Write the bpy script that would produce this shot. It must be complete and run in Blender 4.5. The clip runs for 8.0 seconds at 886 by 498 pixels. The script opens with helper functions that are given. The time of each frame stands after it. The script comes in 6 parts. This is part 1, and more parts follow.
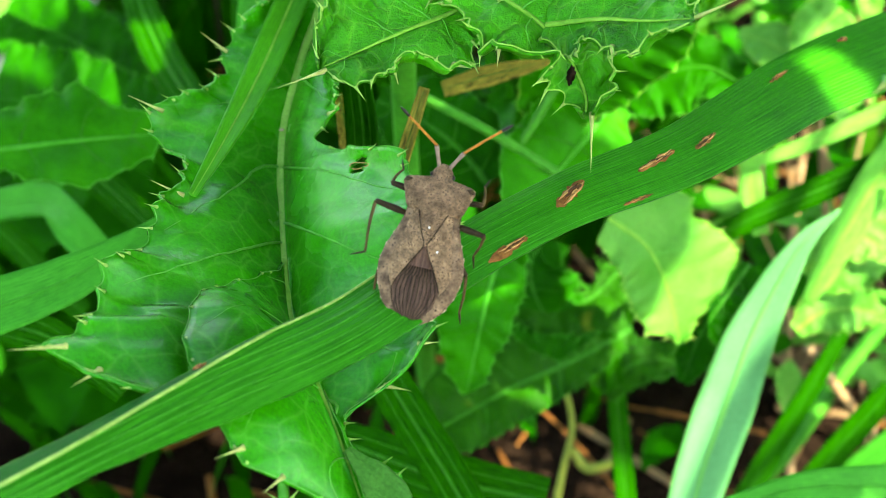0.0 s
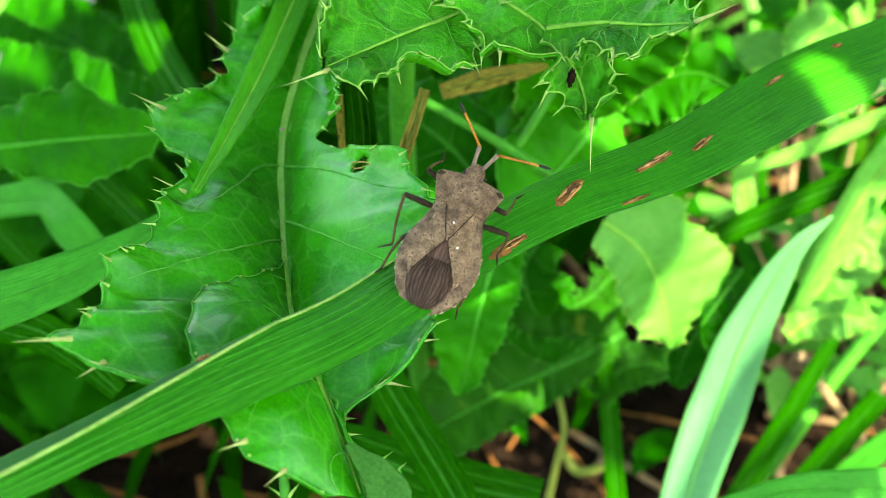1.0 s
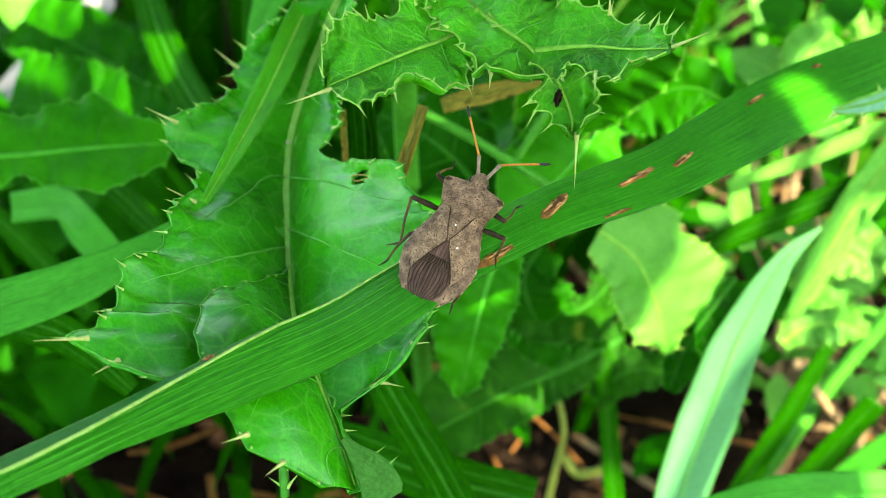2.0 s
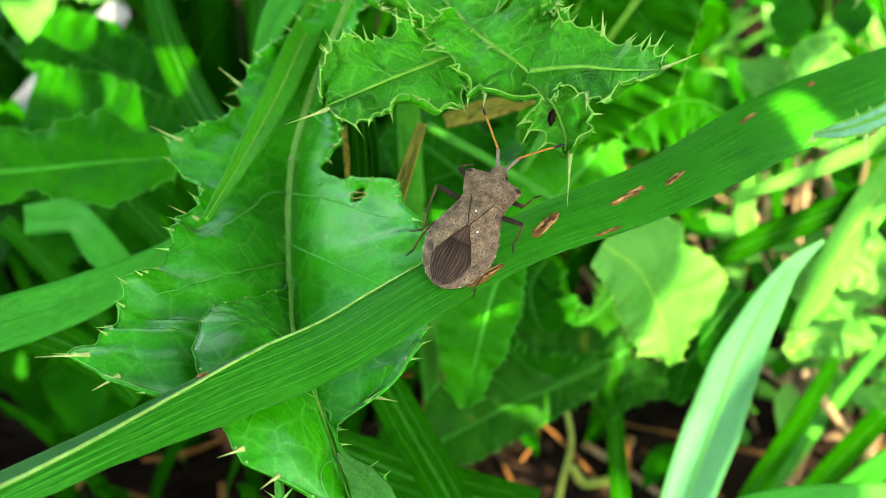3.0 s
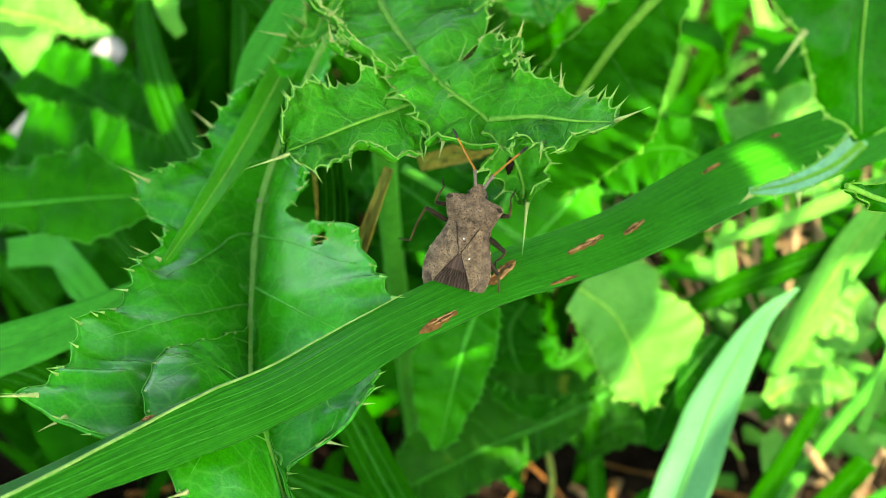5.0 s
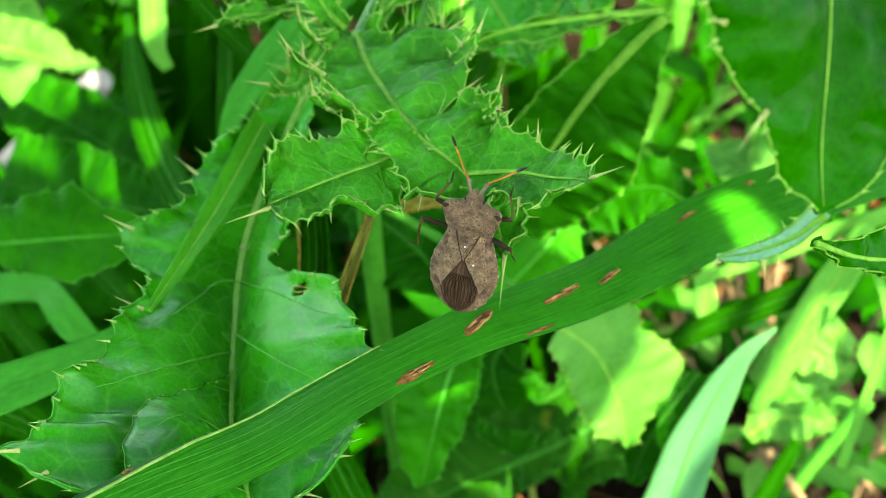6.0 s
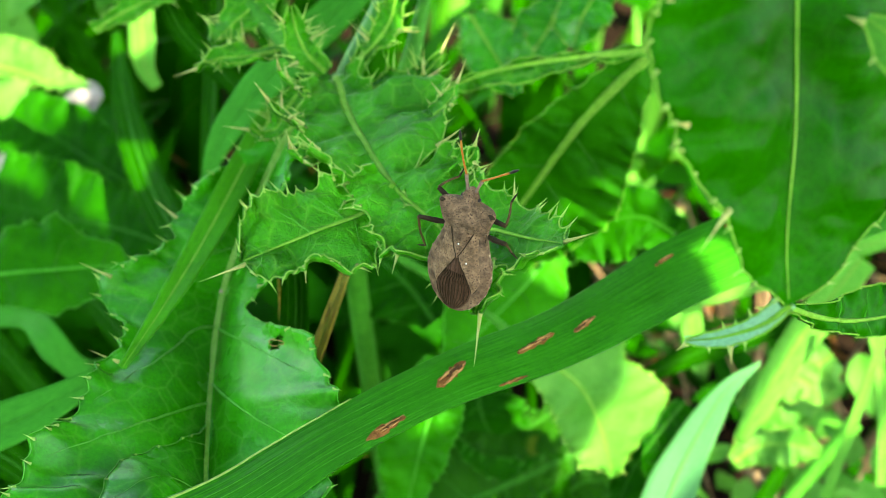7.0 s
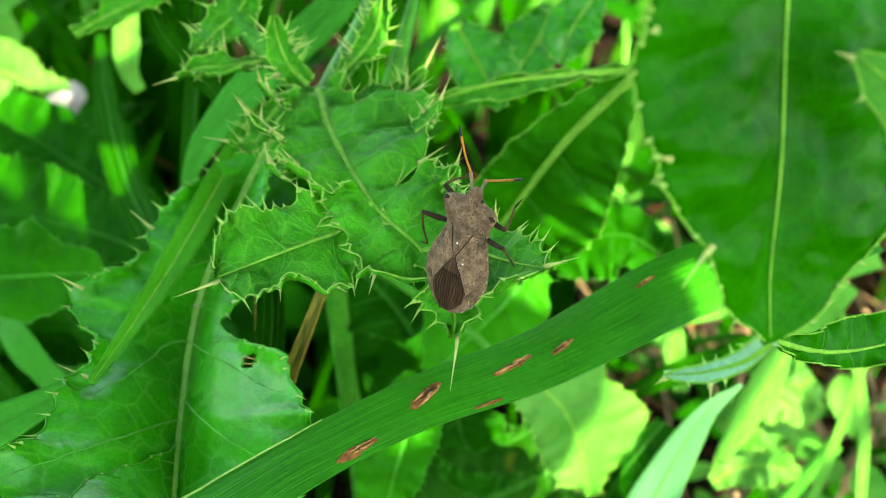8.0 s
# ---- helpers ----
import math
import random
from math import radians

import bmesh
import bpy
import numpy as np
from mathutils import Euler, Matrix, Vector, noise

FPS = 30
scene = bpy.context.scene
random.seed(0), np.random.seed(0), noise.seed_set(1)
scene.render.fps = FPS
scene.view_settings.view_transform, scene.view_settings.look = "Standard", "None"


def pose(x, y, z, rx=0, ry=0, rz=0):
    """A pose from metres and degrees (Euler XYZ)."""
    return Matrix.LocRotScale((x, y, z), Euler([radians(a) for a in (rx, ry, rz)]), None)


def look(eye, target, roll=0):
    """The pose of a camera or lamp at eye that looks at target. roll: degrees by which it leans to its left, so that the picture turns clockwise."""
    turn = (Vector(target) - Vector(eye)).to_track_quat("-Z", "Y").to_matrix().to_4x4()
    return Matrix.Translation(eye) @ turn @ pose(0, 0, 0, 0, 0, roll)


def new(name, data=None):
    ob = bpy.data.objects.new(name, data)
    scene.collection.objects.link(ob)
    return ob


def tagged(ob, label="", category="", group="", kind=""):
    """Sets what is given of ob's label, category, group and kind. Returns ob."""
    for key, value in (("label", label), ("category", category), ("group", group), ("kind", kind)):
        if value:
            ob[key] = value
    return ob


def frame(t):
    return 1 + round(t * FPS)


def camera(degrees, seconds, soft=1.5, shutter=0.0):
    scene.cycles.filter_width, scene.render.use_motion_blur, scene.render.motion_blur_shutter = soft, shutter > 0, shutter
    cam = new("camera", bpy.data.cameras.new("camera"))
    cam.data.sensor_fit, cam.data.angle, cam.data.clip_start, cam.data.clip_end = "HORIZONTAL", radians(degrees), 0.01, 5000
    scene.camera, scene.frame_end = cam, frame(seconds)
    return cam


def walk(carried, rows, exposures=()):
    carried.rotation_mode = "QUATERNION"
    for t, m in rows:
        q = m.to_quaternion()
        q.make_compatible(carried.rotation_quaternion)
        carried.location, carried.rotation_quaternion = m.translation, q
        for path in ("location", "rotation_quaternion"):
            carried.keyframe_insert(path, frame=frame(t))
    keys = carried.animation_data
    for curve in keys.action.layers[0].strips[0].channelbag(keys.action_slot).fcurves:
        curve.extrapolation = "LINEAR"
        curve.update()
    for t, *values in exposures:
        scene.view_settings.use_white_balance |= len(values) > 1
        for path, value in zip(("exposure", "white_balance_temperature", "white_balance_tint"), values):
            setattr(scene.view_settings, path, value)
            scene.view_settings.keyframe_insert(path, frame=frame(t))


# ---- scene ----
# Plan coordinates below are in centimetres; CM turns them into metres. The soil lies at z = 0.
CM = 0.01

cam = camera(44.7, 8.0, 0.8)
PATH = [
    (0, (0.0, 0.0, 22.541), (-0.071, 1.567, 21.301), 3.1),
    (0.5, (-0.064, -0.002, 22.51), (-0.121, 1.569, 21.274), 3.5),
    (1, (-0.076, -0.116, 22.545), (-0.129, 1.46, 21.315), 4.1),
    (1.5, (-0.003, -0.382, 22.741), (-0.065, 1.197, 21.515), 4.3),
    (3, (0.307, -0.593, 23.13), (0.194, 0.99, 21.912), 3.3),
    (3.5, (0.388, -0.522, 23.158), (0.268, 1.067, 21.948), 3.5),
    (4, (0.517, -0.278, 23.228), (0.387, 1.305, 22.013), 3.5),
    (5.5, (0.78, -0.649, 23.361), (0.656, 0.988, 22.22), 4.3),
    (6, (0.804, -0.495, 23.629), (0.689, 1.146, 22.492), 4.5),
    (6.5, (0.922, -0.144, 24.083), (0.8, 1.478, 22.92), 4.4),
    (7, (0.941, -0.109, 24.125), (0.83, 1.523, 22.975), 4.9),
    (7.5, (0.944, -0.017, 24.143), (0.848, 1.62, 22.998), 5.7),
    (8, (0.973, 0.126, 24.144), (0.887, 1.767, 23.003), 6.7),
]
walk(cam, [(t, look(Vector(eye) * CM, Vector(target) * CM, roll)) for t, eye, target, roll in PATH], [(0.0, 3.46, 8200, 5), (4.2, 3.42, 8200, 5), (5.5, 3.32, 8200, 5), (8.0, 3.30, 8200, 5)])
# The close focus of a small lens: an opening of about 1.4 mm.
cam.data.dof.use_dof = True
cam.data.dof.focus_distance = 0.087
cam.data.dof.aperture_fstop = 44.0

# ---- world and sun ----
SUN = Vector((0.55, -0.35, 0.76)).normalized()
world = bpy.data.worlds.new("sky")
scene.world = world
world.use_nodes = True
wn = world.node_tree
wn.nodes.clear()
sky = wn.nodes.new("ShaderNodeTexSky")
sky.sky_type, sky.sun_disc = "NISHITA", False
sky.sun_elevation, sky.sun_rotation = math.asin(SUN.z), math.atan2(SUN.x, SUN.y)
background = wn.nodes.new("ShaderNodeBackground")
background.inputs["Strength"].default_value = 0.15
sky_out = wn.nodes.new("ShaderNodeOutputWorld")
wn.links.new(sky.outputs["Color"], background.inputs["Color"])
wn.links.new(background.outputs["Background"], sky_out.inputs["Surface"])
sun_data = bpy.data.lights.new("sun", "SUN")
sun_data.energy, sun_data.angle, sun_data.color = 3.2, radians(0.53), (1.0, 0.95, 0.86)
sun = new("sun", sun_data)
sun.matrix_world = look(SUN, (0, 0, 0))


# ---- materials ----
def nodes_of(name):
    m = bpy.data.materials.new(name)
    m.use_nodes = True
    t = m.node_tree
    t.nodes.clear()
    return m, t, t.nodes.new("ShaderNodeOutputMaterial")


def add(t, kind, values=None, **links):
    """A node with socket values by name, and links from (node, output) by socket name with underscores."""
    n = t.nodes.new(kind)
    for key, value in (values or {}).items():
        n.inputs[key].default_value = value
    for key, (node, output) in links.items():
        t.links.new(node.outputs[output], n.inputs[key.replace("_", " ")])
    return n


def ramp(t, source, stops):
    n = t.nodes.new("ShaderNodeValToRGB")
    e = n.color_ramp.elements
    while len(e) < len(stops):
        e.new(0.5)
    for spot, (at, colour) in zip(e, stops):
        spot.position, spot.color = at, (*colour, 1) if len(colour) == 3 else colour
    t.links.new(source[0].outputs[source[1]], n.inputs["Fac"])
    return n


def grey(v):
    return (v, v, v)


def mixed(t, kind, fac, a, b):
    n = t.nodes.new("ShaderNodeMix")
    n.data_type, n.blend_type = "RGBA", kind
    if isinstance(fac, tuple):
        t.links.new(fac[0].outputs[fac[1]], n.inputs[0])
    else:
        n.inputs[0].default_value = fac
    for socket, v in ((n.inputs[6], a), (n.inputs[7], b)):
        if isinstance(v[0], float):
            socket.default_value = (*v, 1)
        else:
            t.links.new(v[0].outputs[v[1]], socket)
    return (n, 2)


def leaf_material(name, dark, light, vein=(0.16, 0.42, 0.10), rough=0.38, clear=0.35, cells=760.0, bump=0.35, blotch=None, sheen=0.3, rolling=2.0, net_tint=0.05):
    """A living leaf: mottled green, a fine net of veins in colour and relief, light passing through."""
    m, t, out = nodes_of(name)
    place = add(t, "ShaderNodeTexCoord")
    broad = add(t, "ShaderNodeTexNoise", {"Scale": 90.0, "Detail": 4.0, "Roughness": 0.6}, Vector=(place, "Object"))
    fine = add(t, "ShaderNodeTexNoise", {"Scale": 3000.0, "Detail": 4.0, "Roughness": 0.7}, Vector=(place, "Object"))
    warp = add(t, "ShaderNodeTexNoise", {"Scale": 260.0, "Detail": 2.0}, Vector=(place, "Object"))
    shift = add(t, "ShaderNodeVectorMath", {1: (0.0022, 0.0022, 0.0022)})
    shift.operation = "MULTIPLY"
    t.links.new(warp.outputs["Color"], shift.inputs[0])
    moved = add(t, "ShaderNodeVectorMath")
    t.links.new(place.outputs["Object"], moved.inputs[0])
    t.links.new(shift.outputs[0], moved.inputs[1])
    net = t.nodes.new("ShaderNodeTexVoronoi")
    net.feature = "DISTANCE_TO_EDGE"
    net.inputs["Scale"].default_value = cells
    t.links.new(moved.outputs[0], net.inputs["Vector"])
    line = ramp(t, (net, "Distance"), [(0.0, grey(1.0)), (0.05, grey(0.25)), (0.12, grey(0.0))])
    tone = ramp(t, (broad, "Fac"), [(0.3, dark), (0.7, light)])
    colour = mixed(t, "MULTIPLY", 0.6, (tone, "Color"), (ramp(t, (fine, "Fac"), [(0.34, grey(0.5)), (0.62, grey(1.0))]), "Color"))
    thin = add(t, "ShaderNodeMath", {1: net_tint})
    thin.operation = "MULTIPLY"
    t.links.new(line.outputs["Color"], thin.inputs[0])
    colour = mixed(t, "MIX", (thin, 0), colour, vein)
    if blotch:
        spots = add(t, "ShaderNodeTexNoise", {"Scale": blotch[0], "Detail": 3.0}, Vector=(place, "Object"))
        mask = ramp(t, (spots, "Fac"), [(blotch[1], grey(0.0)), (blotch[1] + 0.16, grey(1.0))])
        colour = mixed(t, "MIX", (mask, "Color"), colour, blotch[2])
    swell = add(t, "ShaderNodeTexNoise", {"Scale": 330.0, "Detail": 2.0}, Vector=(place, "Object"))
    raised = add(t, "ShaderNodeMath", {1: rolling})
    raised.operation = "MULTIPLY_ADD"
    t.links.new(swell.outputs["Fac"], raised.inputs[0])
    t.links.new(fine.outputs["Fac"], raised.inputs[2])
    relief = add(t, "ShaderNodeMath", {1: -net_tint})
    relief.operation = "MULTIPLY_ADD"
    t.links.new(line.outputs["Color"], relief.inputs[0])
    t.links.new(raised.outputs[0], relief.inputs[2])
    bumped = add(t, "ShaderNodeBump", {"Strength": bump, "Distance": 0.0004}, Height=(relief, 0))
    gloss = ramp(t, (broad, "Fac"), [(0.3, grey(rough - 0.07)), (0.7, grey(rough + 0.12))])
    skin = add(t, "ShaderNodeBsdfPrincipled", {"IOR": 1.4, "Specular IOR Level": sheen}, Normal=(bumped, 0), Roughness=(gloss, "Color"))
    t.links.new(colour[0].outputs[colour[1]], skin.inputs["Base Color"])
    glow = add(t, "ShaderNodeBsdfTranslucent", Normal=(bumped, 0))
    warm = mixed(t, "MULTIPLY", 1.0, colour, (1.15, 1.4, 0.4))
    t.links.new(warm[0].outputs[warm[1]], glow.inputs["Color"])
    both = add(t, "ShaderNodeMixShader", {0: clear})
    t.links.new(skin.outputs[0], both.inputs[1])
    t.links.new(glow.outputs[0], both.inputs[2])
    t.links.new(both.outputs[0], out.inputs["Surface"])
    return m


def blade_material(name, dark, light, rough=0.4, clear=0.35, ribs=26.0, edge=None, gloss=0.1):
    """A grass blade: long parallel veins by the UV map, in colour and relief."""
    m, t, out = nodes_of(name)
    place = add(t, "ShaderNodeTexCoord")
    stretch = add(t, "ShaderNodeMapping", {"Scale": (ribs, 0.5, 1.0)}, Vector=(place, "UV"))
    streak = add(t, "ShaderNodeTexNoise", {"Scale": 2.2, "Detail": 4.0, "Roughness": 0.7}, Vector=(stretch, "Vector"))
    broad = add(t, "ShaderNodeTexNoise", {"Scale": 120.0, "Detail": 4.0}, Vector=(place, "Object"))
    fine = add(t, "ShaderNodeTexNoise", {"Scale": 1600.0, "Detail": 2.0}, Vector=(place, "Object"))
    split = add(t, "ShaderNodeSeparateXYZ", Vector=(place, "UV"))
    wave = add(t, "ShaderNodeMath", {1: ribs * 3.1})
    wave.operation = "MULTIPLY"
    t.links.new(split.outputs["X"], wave.inputs[0])
    sine = add(t, "ShaderNodeMath")
    sine.operation = "SINE"
    t.links.new(wave.outputs[0], sine.inputs[0])
    tone = ramp(t, (streak, "Fac"), [(0.36, dark), (0.58, light)])
    colour = mixed(t, "MULTIPLY", 0.5, (tone, "Color"), (ramp(t, (broad, "Fac"), [(0.3, grey(0.6)), (0.7, grey(1.0))]), "Color"))
    colour = mixed(t, "MULTIPLY", 0.3, colour, (ramp(t, (fine, "Fac"), [(0.3, grey(0.5)), (0.7, grey(1.0))]), "Color"))
    if edge:
        rim = ramp(t, (split, "X"), [(0.0, grey(1.0)), (0.035, grey(0.0)), (0.965, grey(0.0)), (1.0, grey(1.0))])
        colour = mixed(t, "MIX", (rim, "Color"), colour, edge)
    height = add(t, "ShaderNodeMath", {1: 0.35})
    height.operation = "MULTIPLY_ADD"
    t.links.new(sine.outputs[0], height.inputs[0])
    t.links.new(streak.outputs["Fac"], height.inputs[2])
    bumped = add(t, "ShaderNodeBump", {"Strength": 0.25, "Distance": 0.0002}, Height=(height, 0))
    skin = add(t, "ShaderNodeBsdfPrincipled", {"Roughness": rough, "IOR": 1.4, "Specular IOR Level": gloss}, Normal=(bumped, 0))
    t.links.new(colour[0].outputs[colour[1]], skin.inputs["Base Color"])
    glow = add(t, "ShaderNodeBsdfTranslucent", Normal=(bumped, 0))
    warm = mixed(t, "MULTIPLY", 1.0, colour, (1.15, 1.4, 0.4))
    t.links.new(warm[0].outputs[warm[1]], glow.inputs["Color"])
    both = add(t, "ShaderNodeMixShader", {0: clear})
    t.links.new(skin.outputs[0], both.inputs[1])
    t.links.new(glow.outputs[0], both.inputs[2])
    t.links.new(both.outputs[0], out.inputs["Surface"])
    return m


def plain_material(name, dark, light, rough=0.6, scale=600.0, bump=0.4, depth=0.0003, specks=None, clear=0.0, stretch=None, gloss=0.12):
    """Two tones by noise, fine grain, relief; specks: (scale, threshold, colour)."""
    m, t, out = nodes_of(name)
    place = add(t, "ShaderNodeTexCoord")
    source = (place, "Object")
    if stretch:
        source = (add(t, "ShaderNodeMapping", {"Scale": stretch}, Vector=source), "Vector")
    broad = add(t, "ShaderNodeTexNoise", {"Scale": scale, "Detail": 5.0, "Roughness": 0.65}, Vector=source)
    fine = add(t, "ShaderNodeTexNoise", {"Scale": scale * 5.0, "Detail": 3.0}, Vector=source)
    tone = ramp(t, (broad, "Fac"), [(0.32, dark), (0.68, light)])
    colour = mixed(t, "MULTIPLY", 0.5, (tone, "Color"), (ramp(t, (fine, "Fac"), [(0.3, grey(0.5)), (0.7, grey(1.0))]), "Color"))
    if specks:
        pits = add(t, "ShaderNodeTexVoronoi", {"Scale": specks[0], "Randomness": 1.0}, Vector=(place, "Object"))
        mask = ramp(t, (pits, "Distance"), [(specks[1], grey(1.0)), (specks[1] + 0.1, grey(0.0))])
        patch = mixed(t, "MULTIPLY", 1.0, (mask, "Color"), (ramp(t, (broad, "Fac"), [(0.4, grey(0.2)), (0.6, grey(1.0))]), "Color"))
        colour = mixed(t, "MIX", patch, colour, specks[2])
    bumped = add(t, "ShaderNodeBump", {"Strength": bump, "Distance": depth}, Height=(fine, "Fac"))
    skin = add(t, "ShaderNodeBsdfPrincipled", {"Roughness": rough, "Specular IOR Level": gloss}, Normal=(bumped, 0))
    t.links.new(colour[0].outputs[colour[1]], skin.inputs["Base Color"])
    last = skin
    if clear:
        glow = add(t, "ShaderNodeBsdfTranslucent", Normal=(bumped, 0))
        t.links.new(colour[0].outputs[colour[1]], glow.inputs["Color"])
        last = add(t, "ShaderNodeMixShader", {0: clear})
        t.links.new(skin.outputs[0], last.inputs[1])
        t.links.new(glow.outputs[0], last.inputs[2])
    t.links.new(last.outputs[0], out.inputs["Surface"])
    return m


THISTLE = leaf_material("thistle leaf", (0.003, 0.15, 0.002), (0.018, 0.37, 0.007), vein=(0.10, 0.45, 0.05), rough=0.22, clear=0.16, cells=300.0, sheen=0.4, rolling=1.2, bump=0.2, net_tint=0.22)
THISTLE_YOUNG = leaf_material("young thistle leaf", (0.006, 0.13, 0.002), (0.040, 0.43, 0.008), vein=(0.18, 0.52, 0.05), rough=0.3, clear=0.22, cells=420.0, bump=0.7, sheen=0.24, rolling=2.4, net_tint=0.25)
# Darker copy of the thistle leaf: the background's shade is put into the colour.
THISTLE_FAR = leaf_material("shade-toned thistle leaf", (0.0008, 0.045, 0.0005), (0.006, 0.115, 0.002), vein=(0.006, 0.15, 0.003), clear=0.18, cells=400.0, sheen=0.03)
# Middle copy of the same leaf, with less shade put into its colour.
THISTLE_MID = leaf_material("green thistle leaf", (0.005, 0.12, 0.002), (0.02, 0.26, 0.006), vein=(0.03, 0.30, 0.012), clear=0.25, cells=400.0, sheen=0.06)
BROAD = leaf_material("broad near leaf", (0.001, 0.075, 0.0007), (0.005, 0.17, 0.0015), vein=(0.015, 0.22, 0.006), rough=0.3, clear=0.2, cells=260.0, bump=0.1, sheen=0.05, rolling=1.6, net_tint=0.14)
UNDERSIDE = leaf_material("pale leaf underside", (0.16, 0.42, 0.20), (0.26, 0.55, 0.32), rough=0.6, clear=0.2, sheen=0.1)
UNDERSIDE_DIM = leaf_material("downy leaf base", (0.03, 0.16, 0.02), (0.07, 0.25, 0.04), rough=0.6, clear=0.15, sheen=0.05, bump=0.9)
# Paler, yellower leaf copy: part of the sunlight is put into the colour.
SUNNY = leaf_material("yellow-green leaf in sunlit tone", (0.04, 0.25, 0.018), (0.115, 0.37, 0.055), clear=0.3, cells=400.0, sheen=0.12)
# The yellow spots are its own; the green around them is darkened for shade.
SPOTTED = leaf_material("shade-toned yellow-spotted old leaf", vein=(0.01, 0.14, 0.004), dark=(0.003, 0.045, 0.001), light=(0.012, 0.10, 0.003), clear=0.15, cells=400.0, blotch=(120.0, 0.66, (0.15, 0.19, 0.015)), sheen=0.05)
VEIN = plain_material("pale vein", (0.12, 0.37, 0.03), (0.21, 0.50, 0.06), 0.5, 500.0, clear=0.15, gloss=0.05)
SPINE = plain_material("straw-coloured spine", (0.36, 0.46, 0.12), (0.56, 0.60, 0.20), 0.35, 900.0, clear=0.25)
SPINE_GREEN = plain_material("pale green bristle", (0.22, 0.50, 0.07), (0.40, 0.62, 0.15), 0.4, 900.0, clear=0.25)
STEM = plain_material("green stem", (0.02, 0.18, 0.012), (0.055, 0.30, 0.025), 0.5, 300.0, clear=0.1)
GRASS = blade_material("grass blade", (0.004, 0.105, 0.003), (0.021, 0.235, 0.010), rough=0.34, clear=0.18, ribs=46.0, gloss=0.09)
# Darker copy of the grass: shade among the plants is put into its green.
GRASS_DULL = blade_material("shade-toned grass", (0.0008, 0.034, 0.0004), (0.006, 0.10, 0.001), clear=0.2, ribs=14.0, gloss=0.02)
GRASS_PALE = blade_material("blue-green grass", (0.014, 0.19, 0.010), (0.040, 0.33, 0.026), rough=0.5, clear=0.22, ribs=30.0)
# Pale mint green: the bright light on this blade is put into its colour.
GRASS_SUN = blade_material("pale mint grass", (0.07, 0.275, 0.095), (0.085, 0.31, 0.11), rough=0.5, clear=0.22, ribs=40.0, edge=(0.08, 0.30, 0.06))
# The fold's shade is put into a darker green than the blade's.
GRASS_FOLD = blade_material("shaded grass fold", (0.004, 0.08, 0.008), (0.012, 0.15, 0.016), clear=0.2, edge=(0.18, 0.40, 0.06))
KEEL = plain_material("pale keel", (0.17, 0.36, 0.05), (0.32, 0.50, 0.11), 0.45, 700.0, clear=0.2)
KEEL_TAN = plain_material("pale tan edge", (0.42, 0.33, 0.20), (0.58, 0.47, 0.30), 0.6, 900.0)
# Darker rib copy, toned for shade like the leaves it serves.
VEIN_DARK = plain_material("darkened leaf rib", (0.010, 0.12, 0.004), (0.022, 0.19, 0.008), 0.5, 700.0, clear=0.2)
VEIN_DIM = plain_material("fine leaf rib", (0.025, 0.26, 0.012), (0.05, 0.36, 0.025), 0.45, 700.0, clear=0.2)
GRASS_MID = blade_material("bright green grass", (0.014, 0.20, 0.006), (0.055, 0.38, 0.015), rough=0.42, clear=0.25, ribs=30.0)
MARGIN = plain_material("yellow-green leaf margin", (0.17, 0.44, 0.05), (0.28, 0.56, 0.10), 0.45, 700.0, clear=0.2)
VEIN_SIDE = plain_material("pale side vein", (0.05, 0.34, 0.025), (0.09, 0.44, 0.05), 0.45, 700.0, clear=0.2)
DRY = blade_material("dry yellow grass", (0.035, 0.022, 0.004), (0.40, 0.32, 0.05), rough=0.6, ribs=7.0)
STRAW = plain_material("straw", (0.08, 0.05, 0.022), (0.32, 0.22, 0.105), 0.7, 200.0)
SCAR = plain_material("brown lesion", (0.09, 0.030, 0.006), (0.27, 0.12, 0.028), 0.7, 900.0)
SCAR_DARK = plain_material("dark lesion rim", (0.035, 0.012, 0.004), (0.09, 0.035, 0.010), 0.7, 900.0)
SHRED = plain_material("dry tan shred", (0.28, 0.13, 0.03), (0.50, 0.28, 0.10), 0.7, 900.0)
# Far darker than earth itself: ground shade is put into the base colour.
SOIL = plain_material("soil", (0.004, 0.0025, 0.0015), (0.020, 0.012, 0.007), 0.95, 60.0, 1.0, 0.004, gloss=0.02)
TWIG = plain_material("grey dead stalk", (0.20, 0.19, 0.18), (0.36, 0.34, 0.32), 0.8, 200.0)

# ---- builders ----


def part(name, bm, material, parent, label=""):
    """Links a bmesh as one mesh object, under a thing or a part if one is given."""
    mesh = bpy.data.meshes.new(name)
    bm.to_mesh(mesh)
    bm.free()
    for p in mesh.polygons:
        p.use_smooth = True
    mesh.materials.append(material)
    ob = new(name, mesh)
    if parent:
        ob.parent = parent
    return tagged(ob, label)


def thing(name, label, category, group="", kind=""):
    ob = new(name)
    ob.empty_display_size = 0.01
    return tagged(ob, label, category, group, kind)


